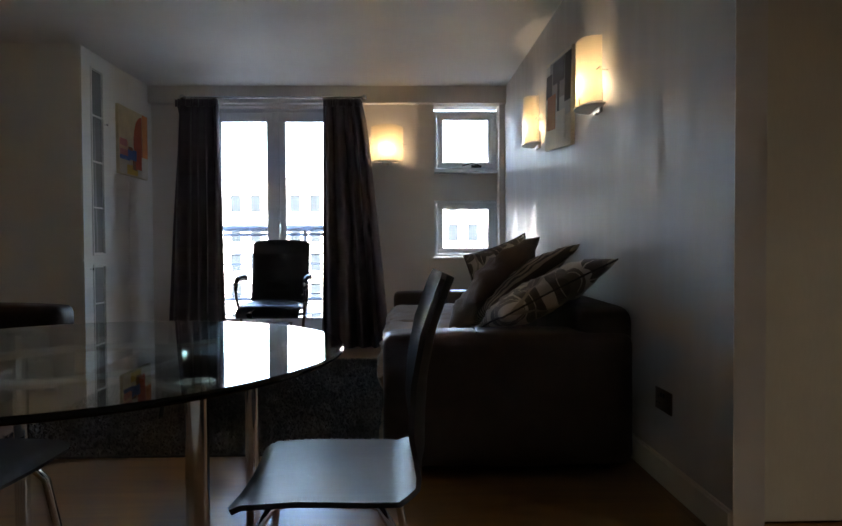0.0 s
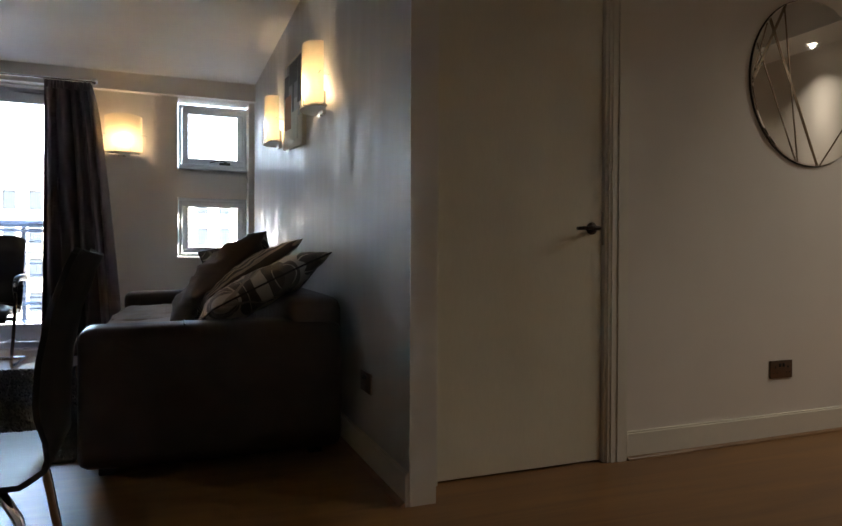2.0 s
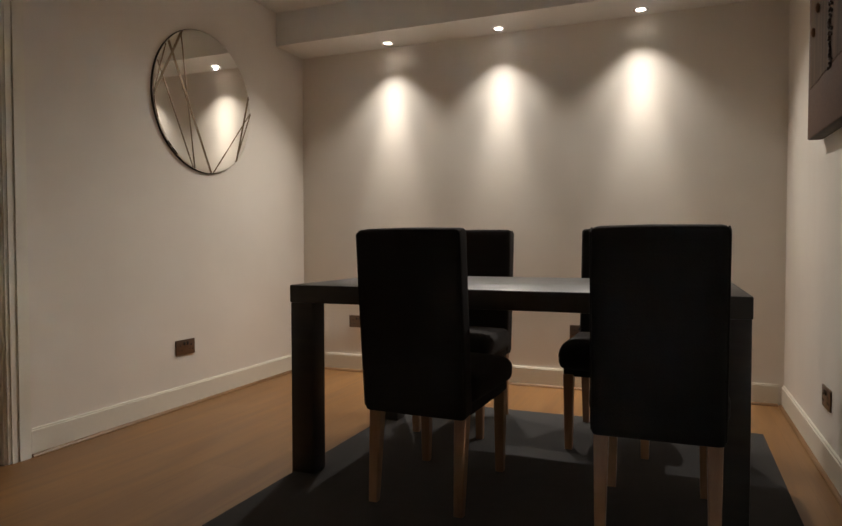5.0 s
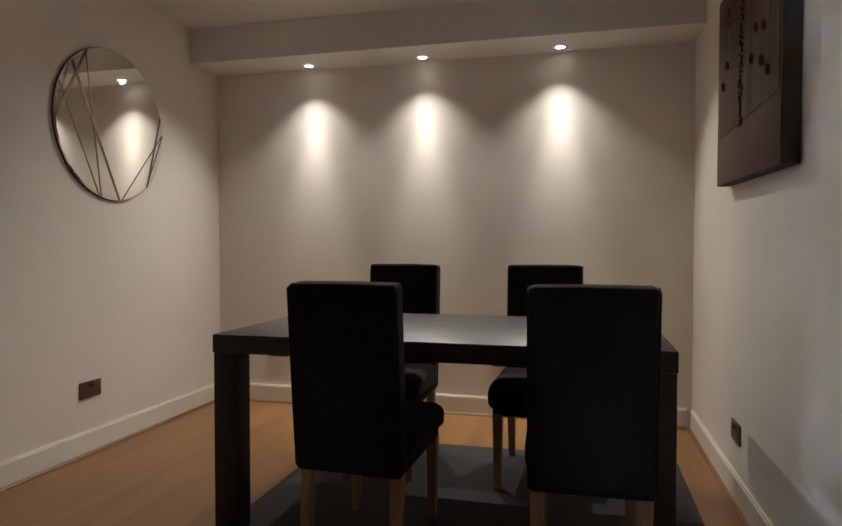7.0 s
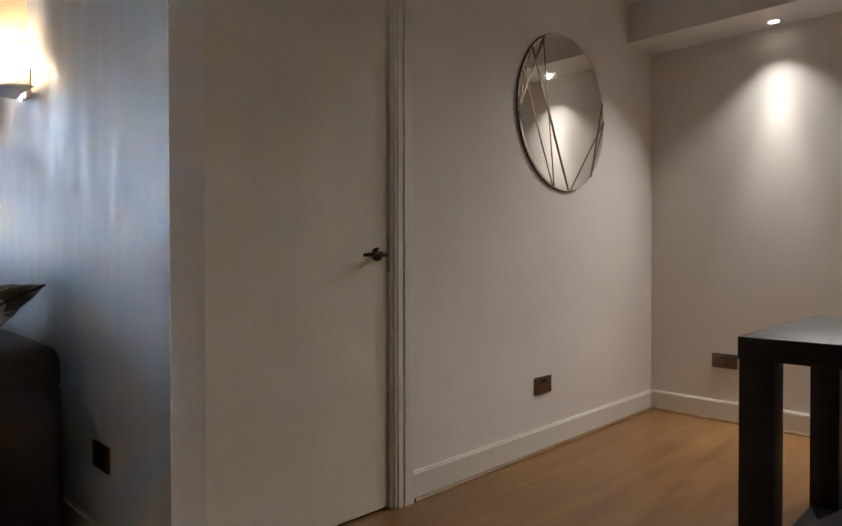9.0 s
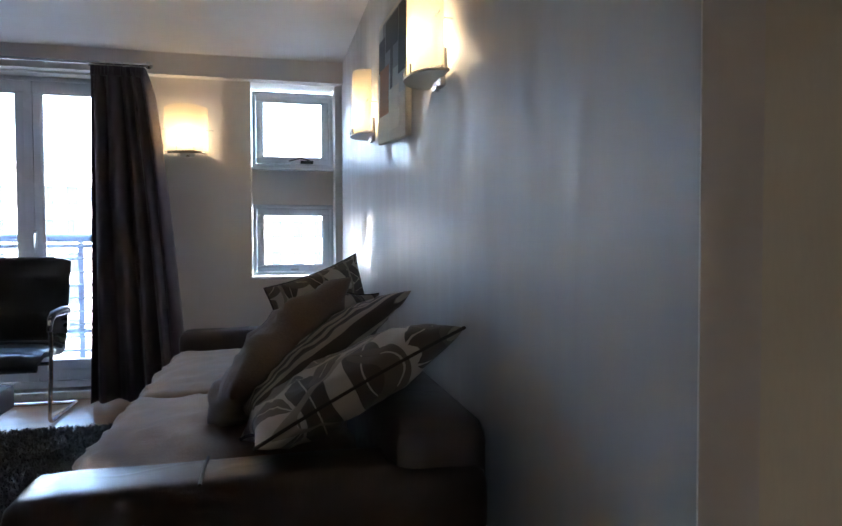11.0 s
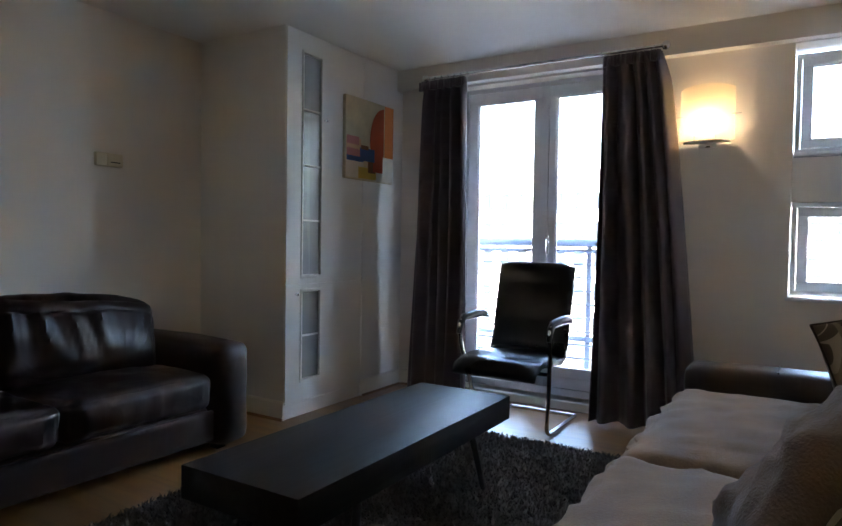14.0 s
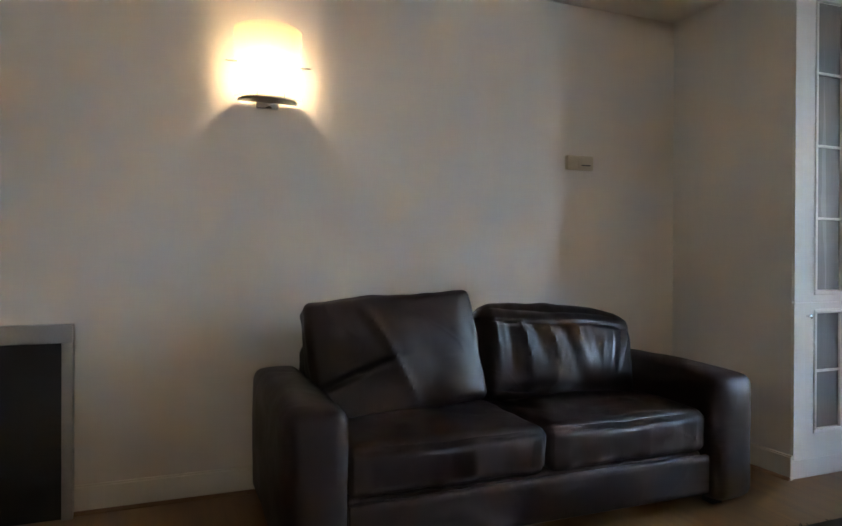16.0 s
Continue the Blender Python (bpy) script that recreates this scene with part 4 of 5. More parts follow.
socket(pose(east(0.352), 0.352, 0.345, 0, 0, -90 + EAST_TURN), True, True, "dark bronze double socket low on the wall by the sofa")
socket(pose(1.984, 0, 0.335), True, True, "dark bronze double socket below the mirror")
socket(pose(BACK, -0.455, 0.36, 0, 0, -90), True, True, "dark bronze double socket behind the dining table")
socket(pose(BACK, -2.02, 0.36, 0, 0, -90), True, True, "dark bronze double socket behind the far chair")
socket(pose(2.12, SOUTH, 0.295, 0, 0, 180), True, True, "dark bronze double socket below the relief picture")


def canvas(name, m, w, h, d, label, edge):
    """A stretched canvas hung flat; x along the wall, -y into the room, from its centre."""
    t = thing(name, m, label, "picture")
    part("canvas", boxes((-w / 2, w / 2, -d, -0.002, -h / 2, h / 2), bevel=0.004), edge, t)
    return t, -d


def patch(parent, y, x0, x1, z0, z1, material, label="", lift=0.0012):
    return part("colour_field", boxes((x0, x1, y - lift, y + 0.001, z0, z1)), material, parent, label, False)


P_CREAM = pigment("paint_cream", (0.62, 0.55, 0.38))
P_RED = pigment("paint_red", (0.50, 0.09, 0.035))
P_ORANGE = pigment("paint_orange", (0.62, 0.20, 0.05))
P_BLUE = pigment("paint_blue", (0.07, 0.13, 0.34))
P_PINK = pigment("paint_pink", (0.55, 0.22, 0.20))
P_PEACH = pigment("paint_peach", (0.66, 0.40, 0.24))
P_YELLOW = pigment("paint_yellow", (0.66, 0.47, 0.10))
P_PALE = pigment("paint_pale", (0.66, 0.62, 0.52))
P_BROWN = pigment("paint_brown", (0.24, 0.11, 0.05))


def colour_picture():
    t, y = canvas("colour_block_canvas", pose(CAB_X, 3.60, 1.888, 0, 0, 90), 0.59, 0.585, 0.03, "square canvas of red, orange, blue and cream colour blocks", P_CREAM)
    x, z = -0.295, -0.2925

    def f(u0, u1, v0, v1, mat, lift):
        patch(t, y, x + u0 * 0.59, x + u1 * 0.59, z + v0 * 0.585, z + v1 * 0.585, mat, "", lift)

    f(0.80, 0.995, 0.30, 0.995, P_ORANGE, 0.0012)
    f(0.01, 0.36, 0.02, 0.22, P_PALE, 0.0012)
    f(0.25, 0.62, 0.02, 0.16, P_YELLOW, 0.0016)
    f(0.58, 0.99, 0.01, 0.14, P_PALE, 0.0012)
    f(0.01, 0.30, 0.34, 0.50, P_PEACH, 0.0016)
    f(0.02, 0.26, 0.42, 0.52, P_PINK, 0.002)
    f(0.02, 0.28, 0.27, 0.37, P_PINK, 0.002)
    f(0.02, 0.35, 0.22, 0.28, P_BLUE, 0.0024)
    f(0.28, 0.58, 0.24, 0.40, P_BLUE, 0.0024)
    f(0.45, 0.60, 0.10, 0.24, P_BROWN, 0.002)
    f(0.30, 0.45, 0.38, 0.43, P_BROWN, 0.0028)
    f(0.76, 0.99, 0.01, 0.33, P_PALE, 0.0030)
    bm = bmesh.new()
    out = [(0.55, 0.12), (0.78, 0.12), (0.78, 0.95)]
    out += [(0.80 - 0.31 * math.sin(a / 12 * math.pi / 2), 0.52 + 0.43 * math.cos(a / 12 * math.pi / 2)) for a in range(1, 13)]
    out += [(0.49, 0.42), (0.55, 0.36)]
    disc_prism(bm, [(x + u * 0.59, z + v * 0.585) for u, v in out], y - 0.0022, y + 0.001)
    part("red_arch", bm, P_RED, t, "rust-red arched shape", False)


colour_picture()

P_GREY = pigment("paint_grey", (0.30, 0.30, 0.29))
P_DARK = pigment("paint_charcoal", (0.10, 0.10, 0.10))
P_RUST = pigment("paint_rust", (0.36, 0.17, 0.09))
P_MIST = pigment("paint_mist", (0.50, 0.52, 0.48))


def tower_picture():
    m = pose(east(1.91), 1.91, 1.868, 0, 0, -90 + EAST_TURN) @ pose(0, 0, 0, 0, 5.0, 0)
    t, y = canvas("grey_abstract_canvas", m, 0.64, 0.575, 0.03, "pale grey abstract canvas with charcoal and rust uprights", P_PALE)
    for x0, x1, z0, z1, mat, lift in ((-0.31, 0.31, -0.10, 0.26, P_MIST, 0.0012), (-0.20, 0.31, 0.02, 0.265, P_GREY, 0.0016), (-0.30, -0.14, 0.05, 0.20, P_DARK, 0.002),
                                      (-0.12, 0.16, 0.12, 0.255, P_DARK, 0.0024), (-0.26, -0.04, -0.16, 0.06, P_RUST, 0.0022), (0.0, 0.05, -0.20, 0.12, P_DARK, 0.0028),
                                      (0.18, 0.31, -0.02, 0.26, P_DARK, 0.0028), (-0.02, 0.2, -0.24, -0.06, P_PALE, 0.0032)):
        patch(t, y, x0, x1, z0, z1, mat, "", lift)


tower_picture()


def relief_picture():
    w, h = 0.92, 0.80
    wood = mk_wood("relief_bark", (0.165, 0.105, 0.065), (0.08, 0.05, 0.034), 0.8, "z", 0.8, None, 0.3, 0.08)
    plain = mk("relief_ground", (0.15, 0.092, 0.07), 0.75, var=0.2, scale=5, fine=70, bump=0.15, spec=0.1)
    t, y = canvas("relief_picture", pose(1.81, SOUTH, 1.735, 0, 0, 180) @ pose(0, 0, 0, 0, 1, 0), w, h, 0.055, "large brown bark-like relief picture with a black edge", M_CANVAS_EDGE)
    part("ground_panel", boxes((-w / 2 + 0.002, w / 2 - 0.002, y - 0.004, y + 0.001, -h / 2 + 0.002, h / 2 - 0.002), bevel=0.002), plain, t)
    bm = bmesh.new()
    n = 30
    low = [(-0.41 + 0.85 * i / n, -0.20 + 0.03 * (i / n) + 0.002 * math.sin(i * 0.9)) for i in range(n + 1)]
    disc_prism(bm, low + [(0.44, 0.36), (-0.33, 0.345), (-0.385, 0.33), (-0.41, 0.29)], y - 0.0065, y - 0.003)
    part("bark_field", bm, wood, t, "raised streaked bark-like field", False)
    rng = random.Random(4)
    bm = bmesh.new()
    for i in range(70):
        z = -0.20 + 0.55 * i / 70
        c = (-0.03 + rng.uniform(-0.018, 0.018), y - 0.010 + rng.uniform(-0.003, 0.003), z)
        soft(bm, (rng.uniform(0.012, 0.022), 0.010, rng.uniform(0.006, 0.010)), 0.004, 3, m=Matrix.Translation(c) @ Matrix.Rotation(rng.uniform(-0.7, 0.7), 4, "Y"))
    part("beaded_seam", bm, pigment("seam_brown", (0.075, 0.048, 0.036)), t, "dark beaded seam")
    for x, z in ((0.14, 0.26), (0.18, 0.10), (0.27, 0.08), (0.12, 0.01), (0.25, -0.03), (0.33, -0.08), (-0.24, 0.29), (-0.22, 0.24), (-0.25, 0.08), (-0.33, 0.01)):
        bm = bmesh.new()
        lathe(bm, [(0.001, -0.02), (0.007, -0.013), (0.010, 0.0), (0.007, 0.013), (0.001, 0.02)], 10, Matrix.Translation((x, y - 0.012, z)))
        part("seed", bm, P_BROWN, t)


relief_picture()


# ---- built-in cupboard ----
def cupboard():
    t = thing("built_in_cupboard", pose(CAB_X - 0.02, CAB_Y, 0), "white built-in cupboard with narrow ribbed glass lights", "cupboard")
    W = 3.545 - CAB_Y
    part("body", boxes((0.0, 0.010, 0.0, W, 0.095, CEIL - 0.002)), M_CAB, t, "", False)
    part("plinth", boxes((0.0, 0.012, 0.0, W, 0.0, 0.09)), M_CAB, t, "", False)

    def leaf(z0, z1, panes, gy0, gy1, gz0, gz1, knob_z):
        bm = bmesh.new()
        x0, x1 = 0.0105, 0.022
        for s in ((x0, x1, 0.002, gy0, z0, z1), (x0, x1, gy1, W - 0.002, z0, z1), (x0, x1, gy0, gy1, z0, gz0), (x0, x1, gy0, gy1, gz1, z1)):
            box(bm, *s)
        d = part("door", bm, M_CAB, t, "white cupboard door", False)
        bm = bmesh.new()
        for s in ((x1, x1 + 0.008, gy0 - 0.018, gy1 + 0.018, gz0 - 0.018, gz0), (x1, x1 + 0.008, gy0 - 0.018, gy1 + 0.018, gz1, gz1 + 0.018),
                  (x1, x1 + 0.008, gy0 - 0.018, gy0, gz0, gz1), (x1, x1 + 0.008, gy1, gy1 + 0.018, gz0, gz1)):
            box(bm, *s, bevel=0.002, seg=1)
        part("bead_frame", bm, M_CAB, d)
        h = (gz1 - gz0) / panes
        for i in range(panes):
            part("glass_light", boxes((0.0112, 0.0145, gy0, gy1, gz0 + i * h + 0.006, gz0 + (i + 1) * h - 0.006)), M_FROST, d, "ribbed grey glass", False)
            if i:
                part("glazing_bar", boxes((0.0112, x1 + 0.003, gy0, gy1, gz0 + i * h - 0.006, gz0 + i * h + 0.006)), M_CAB, d, "", False)
        bm = bmesh.new()
        lathe(bm, [(0.006, 0), (0.006, 0.012), (0.011, 0.016), (0.011, 0.024), (0.004, 0.027)], 14, Matrix.Translation((x1, knob_z[0], knob_z[1])) @ Matrix.Rotation(radians(90), 4, "Y"))
        part("knob", bm, M_CHROME, d, "small metal knob")

    leaf(0.872, CEIL - 0.012, 4, 0.152, 0.325, 0.922, 2.360, (0.36, 1.96))
    leaf(0.096, 0.865, 2, 0.152, 0.325, 0.236, 0.815, (0.09, 0.80))


cupboard()


def thermostat():
    t = thing("thermostat", pose(LEFT, 2.06, 1.615, 0, 0, 90), "small ivory plastic thermostat box on the wall", "thermostat")
    part("case", boxes((-0.085, 0.085, -0.032, 0, -0.04, 0.04), bevel=0.006), M_IVORY, t)
    part("cover", boxes((-0.02, 0.08, -0.037, -0.032, -0.034, 0.034), bevel=0.002), M_IVORY, t)
    part("slot", boxes((0.0, 0.06, -0.0385, -0.037, -0.018, -0.012)), M_BLACK, t, "", False)


thermostat()


def fireplace():
    t = thing("fireplace", pose(LEFT, -1.02, 0), "grey-framed black fireplace against the wall", "fireplace")
    bm = bmesh.new()
    for s in ((0.002, 0.06, -0.575, 0.575, 0.725, 0.80), (0.002, 0.06, -0.575, -0.535, 0.0, 0.725), (0.002, 0.06, 0.535, 0.575, 0.0, 0.725)):
        box(bm, *s, bevel=0.003)
    part("surround", bm, M_GREY, t, "flat grey surround")
    part("inset", boxes((0.002, 0.045, -0.533, 0.533, 0.0, 0.723), bevel=0.002), M_DARKVOID, t, "black inset panel")
    part("grille", boxes((0.045, 0.055, -0.30, 0.30, 0.06, 0.10), (0.045, 0.055, -0.30, 0.30, 0.12, 0.16), bevel=0.003), M_BLACK, t)


fireplace()


# ---- loveseat ----
def pucker(bm, m, shift):
    """Push each vertex by shift(co), then set the cushion in place."""
    for v in bm.verts:
        v.co += Vector(shift(v.co))
    bmesh.ops.transform(bm, matrix=m, verts=list(bm.verts))
    return bm


def bell(d, w):
    return math.exp(-(d / w) ** 2)


def gathered(c):
    """Folds that fan down from a seam under the top edge of a back cushion."""
    if c.x < 0:
        return 0, 0, 0
    face = min(1.0, c.x / 0.05)
    fade = max(0.0, min(1.0, (c.z + 0.19) / 0.26)) * (1 if c.z < 0.12 else 0.45)
    k = 0.0
    for y0, slope, w, a in ((-0.36, 0.10, 0.014, 1.0), (-0.29, 0.05, 0.018, -1.1), (-0.23, 0.16, 0.013, 1.2), (-0.17, 0.22, 0.018, -0.9), (-0.10, 0.30, 0.014, 1.0),
                            (-0.03, 0.34, 0.020, -0.9), (0.05, 0.25, 0.014, 0.8), (0.15, 0.10, 0.024, -0.6), (0.27, -0.15, 0.018, 0.7), (0.34, -0.3, 0.014, -0.8), (0.38, -0.4, 0.012, 0.8)):
        k += a * bell(c.y - y0 - slope * (0.12 - c.z), w)
    seam = bell(c.z - 0.125 - 0.01 * math.sin(c.y * 9), 0.009)
    return face * (0.013 * k * fade ** 1.5 - 0.008 * seam + 0.012 * noise.noise((c.y * 6, c.z * 6, 4.0))), 0, 0


def slumped(c):
    """A loose cover with one long diagonal fold and a sunk lower corner."""
    if c.x < 0:
        return 0, 0, 0
    face = min(1.0, c.x / 0.05)
    d = c.y + 0.10 + 0.42 * (c.z - 0.12) - 0.0
    fold = bell(d, 0.020) * (1 if c.z < 0.17 else bell(c.z - 0.17, 0.03))
    side = 1 / (1 + math.exp(max(-40, min(40, d / 0.04))))
    low = max(0.0, min(1.0, (0.16 - c.z) / 0.3))
    line = bell(c.z + 0.10 - 0.25 * (c.y + 0.3), 0.016) * side
    edge = bell(c.y - 0.36, 0.018) * math.sin(c.z * 34) * 0.6
    return face * (0.013 * fold - 0.034 * side * low - 0.014 * line + 0.012 * edge + 0.014 * noise.noise((c.y * 5, c.z * 5, 9.0))), 0, 0


def sat_on(c):
    """Short upright puckers along the front band, a shallow dip above."""
    k = 0.0
    if c.x > 0.2:
        f = min(1.0, (c.x - 0.2) / 0.1)
        for i in range(13):
            y0 = -0.36 + i * 0.06 + 0.018 * math.sin(i * 5.3)
            k += (1 if i % 2 else -0.8) * bell(c.y - y0 - 0.25 * math.sin(i * 3.1) * (c.z - 0.04), 0.011 + 0.004 * math.sin(i * 2.0)) * f
        k *= 0.007 * (1 if c.z < 0.07 else 0.4)
    top = -0.012 * bell(c.x, 0.2) * bell(c.y, 0.25) + 0.006 * noise.noise((c.x * 8, c.y * 8, 2.0)) if c.z > 0.05 else 0.0
    return k - 0.004 * (bell(c.z - 0.072, 0.008) if c.x > 0.28 else 0.0), 0, top


def loveseat():
    # y along the wall from 0.27 to 2.31, back to the wall at LEFT
    t = thing("leather_loveseat", pose(LEFT + 0.02, 1.29, 0, 0, 0, 0), "dark brown leather two-seat sofa with creased cushions", "sofa")
    bm = bmesh.new()
    box(bm, 0.06, 0.86, -0.80, 0.80, 0.05, 0.24, bevel=0.02, seg=3)
    part("base", bm, M_LEATHER, t)
    part("front_panel", soft(bmesh.new(), (0.035, 1.60, 0.17), 0.014, 8, (0.004, 0, 0), 0.0, 9, 2.0, Matrix.Translation((0.890, 0, 0.15))), M_LEATHER, t)
    for s in (-1, 1):
        bm = soft(bmesh.new(), (0.94, 0.215, 0.55), 0.055, 12, (0.01, 0.012, 0.02), 0.008, 5, 3.0 + s, Matrix.Translation((0.475, s * 0.912, 0.305)))
        part("arm", bm, M_LEATHER, t, "padded leather arm")
    part("back", soft(bmesh.new(), (0.20, 1.62, 0.58), 0.06, 12, (0.0, 0, 0.01), 0.004, 5, 1.0, Matrix.Translation((0.105, 0, 0.40))), M_LEATHER, t)
    for s in (-1, 1):
        m = Matrix.Translation((0.555, s * 0.403, 0.335))
        part("seat_cushion", pucker(soft(bmesh.new(), (0.68, 0.80, 0.19), 0.05, 46, (0.02, 0.006, 0.035), 0.008, 6, 5.0 + s), m, sat_on), M_LEATHER, t, "creased leather seat cushion")
    m = Matrix.Translation((0.36, 0.355, 0.615)) @ Matrix.Rotation(radians(-16), 4, "Y") @ Matrix.Rotation(radians(-5), 4, "X")
    part("back_cushion", pucker(soft(bmesh.new(), (0.20, 0.84, 0.42), 0.075, 64, (0.06, 0.015, 0.035), 0.010, 6, 9.0), m, gathered), M_LEATHER, t, "plump back cushion gathered at its seam")
    m = Matrix.Translation((0.42, -0.475, 0.665)) @ Matrix.Rotation(radians(-18), 4, "Y") @ Matrix.Rotation(radians(4), 4, "X")
    part("back_cushion", pucker(soft(bmesh.new(), (0.17, 0.75, 0.49), 0.035, 60, (0.05, 0.0, 0.0), 0.012, 5, 21.0), m, slumped), M_LEATHER, t, "slumped square back cushion with a diagonal fold")
    for x in (0.12, 0.84):
        for y in (-0.88, 0.88):
            part("foot", boxes((x - 0.03, x + 0.03, y - 0.03, y + 0.03, 0.0, 0.05), bevel=0.004), M_BLACK, t)


loveseat()


# ---- long sofa ----
def sofa():
    t = thing("long_sofa", pose(-0.60, 1.80, 0), "long dark brown leather sofa with beige velour seat cushions", "sofa")
    L = 1.35
    part("base", soft(bmesh.new(), (0.98, 2.3, 0.26), 0.03, 8, (0, 0, 0), 0.0, 1, 0, Matrix.Translation((0.0, 0, 0.18))), M_LEATHER_SOFA, t)
    for s in (-1, 1):
        y = s * (L - 0.115)
        bm = soft(bmesh.new(), (1.03, 0.23, 0.545), 0.045, 12, (0.0, 0.008, 0.012), 0.004, 5, 1.0 + s, Matrix.Translation((0.0, y, 0.325)))
        arm = part("arm", bm, M_LEATHER_SOFA, t, "broad flat leather arm")
        part("arm_seam", tube(bmesh.new(), [(-0.13, y - 0.09, 0.603), (-0.13, y, 0.611), (-0.13, y + 0.09, 0.603)], 0.004, 6), M_LEATHER_SOFA, arm, "stitched seam")
    part("back", soft(bmesh.new(), (0.25, 2.64, 0.62), 0.06, 12, (0.0, 0, 0.012), 0.004, 5, 4.0, Matrix.Translation((0.405, 0, 0.39))), M_LEATHER_SOFA, t)
    for s in (-1, 1):
        m = Matrix.Translation((-0.13, s * 0.563, 0.40))
        part("seat_cushion", soft(bmesh.new(), (0.80, 1.13, 0.20), 0.055, 32, (0.02, 0.0, 0.035), 0.018, 4, 12.0 + 3 * s, m, 0.026), M_SEAT, t, "rumpled beige velour seat cushion")
    for x in (-0.42, 0.42):
        for y in (-1.2, 1.2):
            part("foot", boxes((x - 0.03, x + 0.03, y - 0.03, y + 0.03, 0.0, 0.06), bevel=0.004), M_BLACK, t)


sofa()


def pillow(m, size, thick, material, label, piping=True, seed=1.0, crumple=0.012, roundness=0.0):
    """A stuffed square cushion lying in its own xy plane."""
    t = thing("scatter_cushion", m, label, "cushion", "cushions on the long sofa")
    bm = bmesh.new()
    n = 26
    w, h = size[0] / 2, size[1] / 2

    def edge(u, v):
        # corners stay sharp, sides draw in
        k = 1 - roundness * u * u * v * v
        return k * w * u * (1 - 0.09 * (1 - v * v) * abs(u) ** 3), k * h * v * (1 - 0.09 * (1 - u * u) * abs(v) ** 3)

    grids = []
    for side in (1, -1):
        g = []
        for i in range(n + 1):
            row = []
            for j in range(n + 1):
                u, v = math.sin((i / n - 0.5) * math.pi), math.sin((j / n - 0.5) * math.pi)
                x, y = edge(u, v)
                f = max(0.0, (1 - u ** 2) * (1 - v ** 2))
                k = f ** 0.42
                z = side * thick / 2 * k
                q = Vector((x * 7 + seed, y * 7 - seed, side * 2.0))
                z += crumple * (noise.noise(q) + 0.6 * noise.noise(q * 2.1) - 0.5 * max(0, 1 - 5 * abs(noise.noise(q * 1.6 + Vector((3, 1, 2)))))) * min(1, f * 4)
                z += 0.05 * (u * u - 0.4) * (v * v) * thick
                row.append((x, y, z))
            g.append(row)
        grids.append(g)
    verts = {}

    def vert(s, i, j):
        rim = i in (0, n) or j in (0, n)
        key = (0 if rim else s, i, j)
        if key not in verts:
            p = grids[s][i][j]
            verts[key] = bm.verts.new(p if not rim else (p[0], p[1], (grids[0][i][j][2] + grids[1][i][j][2]) / 2))
        return verts[key]

    for s in (0, 1):
        for i in range(n):
            for j in range(n):
                bm.faces.new((vert(s, i, j), vert(s, i + 1, j), vert(s, i + 1, j + 1), vert(s, i, j + 1)))
    rim = [(i, 0) for i in range(n)] + [(n, j) for j in range(n)] + [(i, n) for i in range(n, 0, -1)] + [(0, j) for j in range(n, 0, -1)]
    line = [verts[(0, i, j)].co.copy() for i, j in rim]
    part("cover", bm, material, t, "", True, 180)
    if piping:
        part("piping", tube(bmesh.new(), line, 0.0045, 6, True), M_PIPE, t, "dark piped edge")
    return t


def leaning(low, tip, side, twist=0.0):
    """Pose of a cushion whose y axis runs from low to tip and whose x axis is near side."""
    low, tip = Vector(low), Vector(tip)
    y = (tip - low).normalized()
    x = Vector(side)
    x = (x - y * x.dot(y)).normalized()
    z = x.cross(y)
    m = Matrix((x, y, z)).transposed().to_4x4()
    return Matrix.Translation((low + tip) / 2) @ m @ Matrix.Rotation(radians(twist), 4, "Z")


# ---- coffee table ----
def coffee_table():
    t = thing("coffee_table", pose(-2.13, 1.915, 0), "low black-brown oak veneer coffee table with slanted legs", "coffee table")
    part("top", boxes((-0.26, 0.26, -0.76, 0.76, 0.285, 0.40), bevel=0.004), M_BLACKWOOD, t, "box top with open grain")
    for s in (-1, 1):
        for e in (-1, 1):
            bm = bmesh.new()
            tube(bm, [(s * 0.20, e * 0.42, 0.30), (s * 0.225, e * 0.43, 0.255), (s * 0.25, e * 0.50, 0.0)], [0.016, 0.016, 0.011], 10)
            part("leg", bm, M_BLACKWOOD, t)
        bm = bmesh.new()
        tube(bm, [(s * 0.20, -0.42, 0.272), (s * 0.20, 0.42, 0.272)], 0.012, 8)
        part("rail", bm, M_BLACKWOOD, t)


coffee_table()


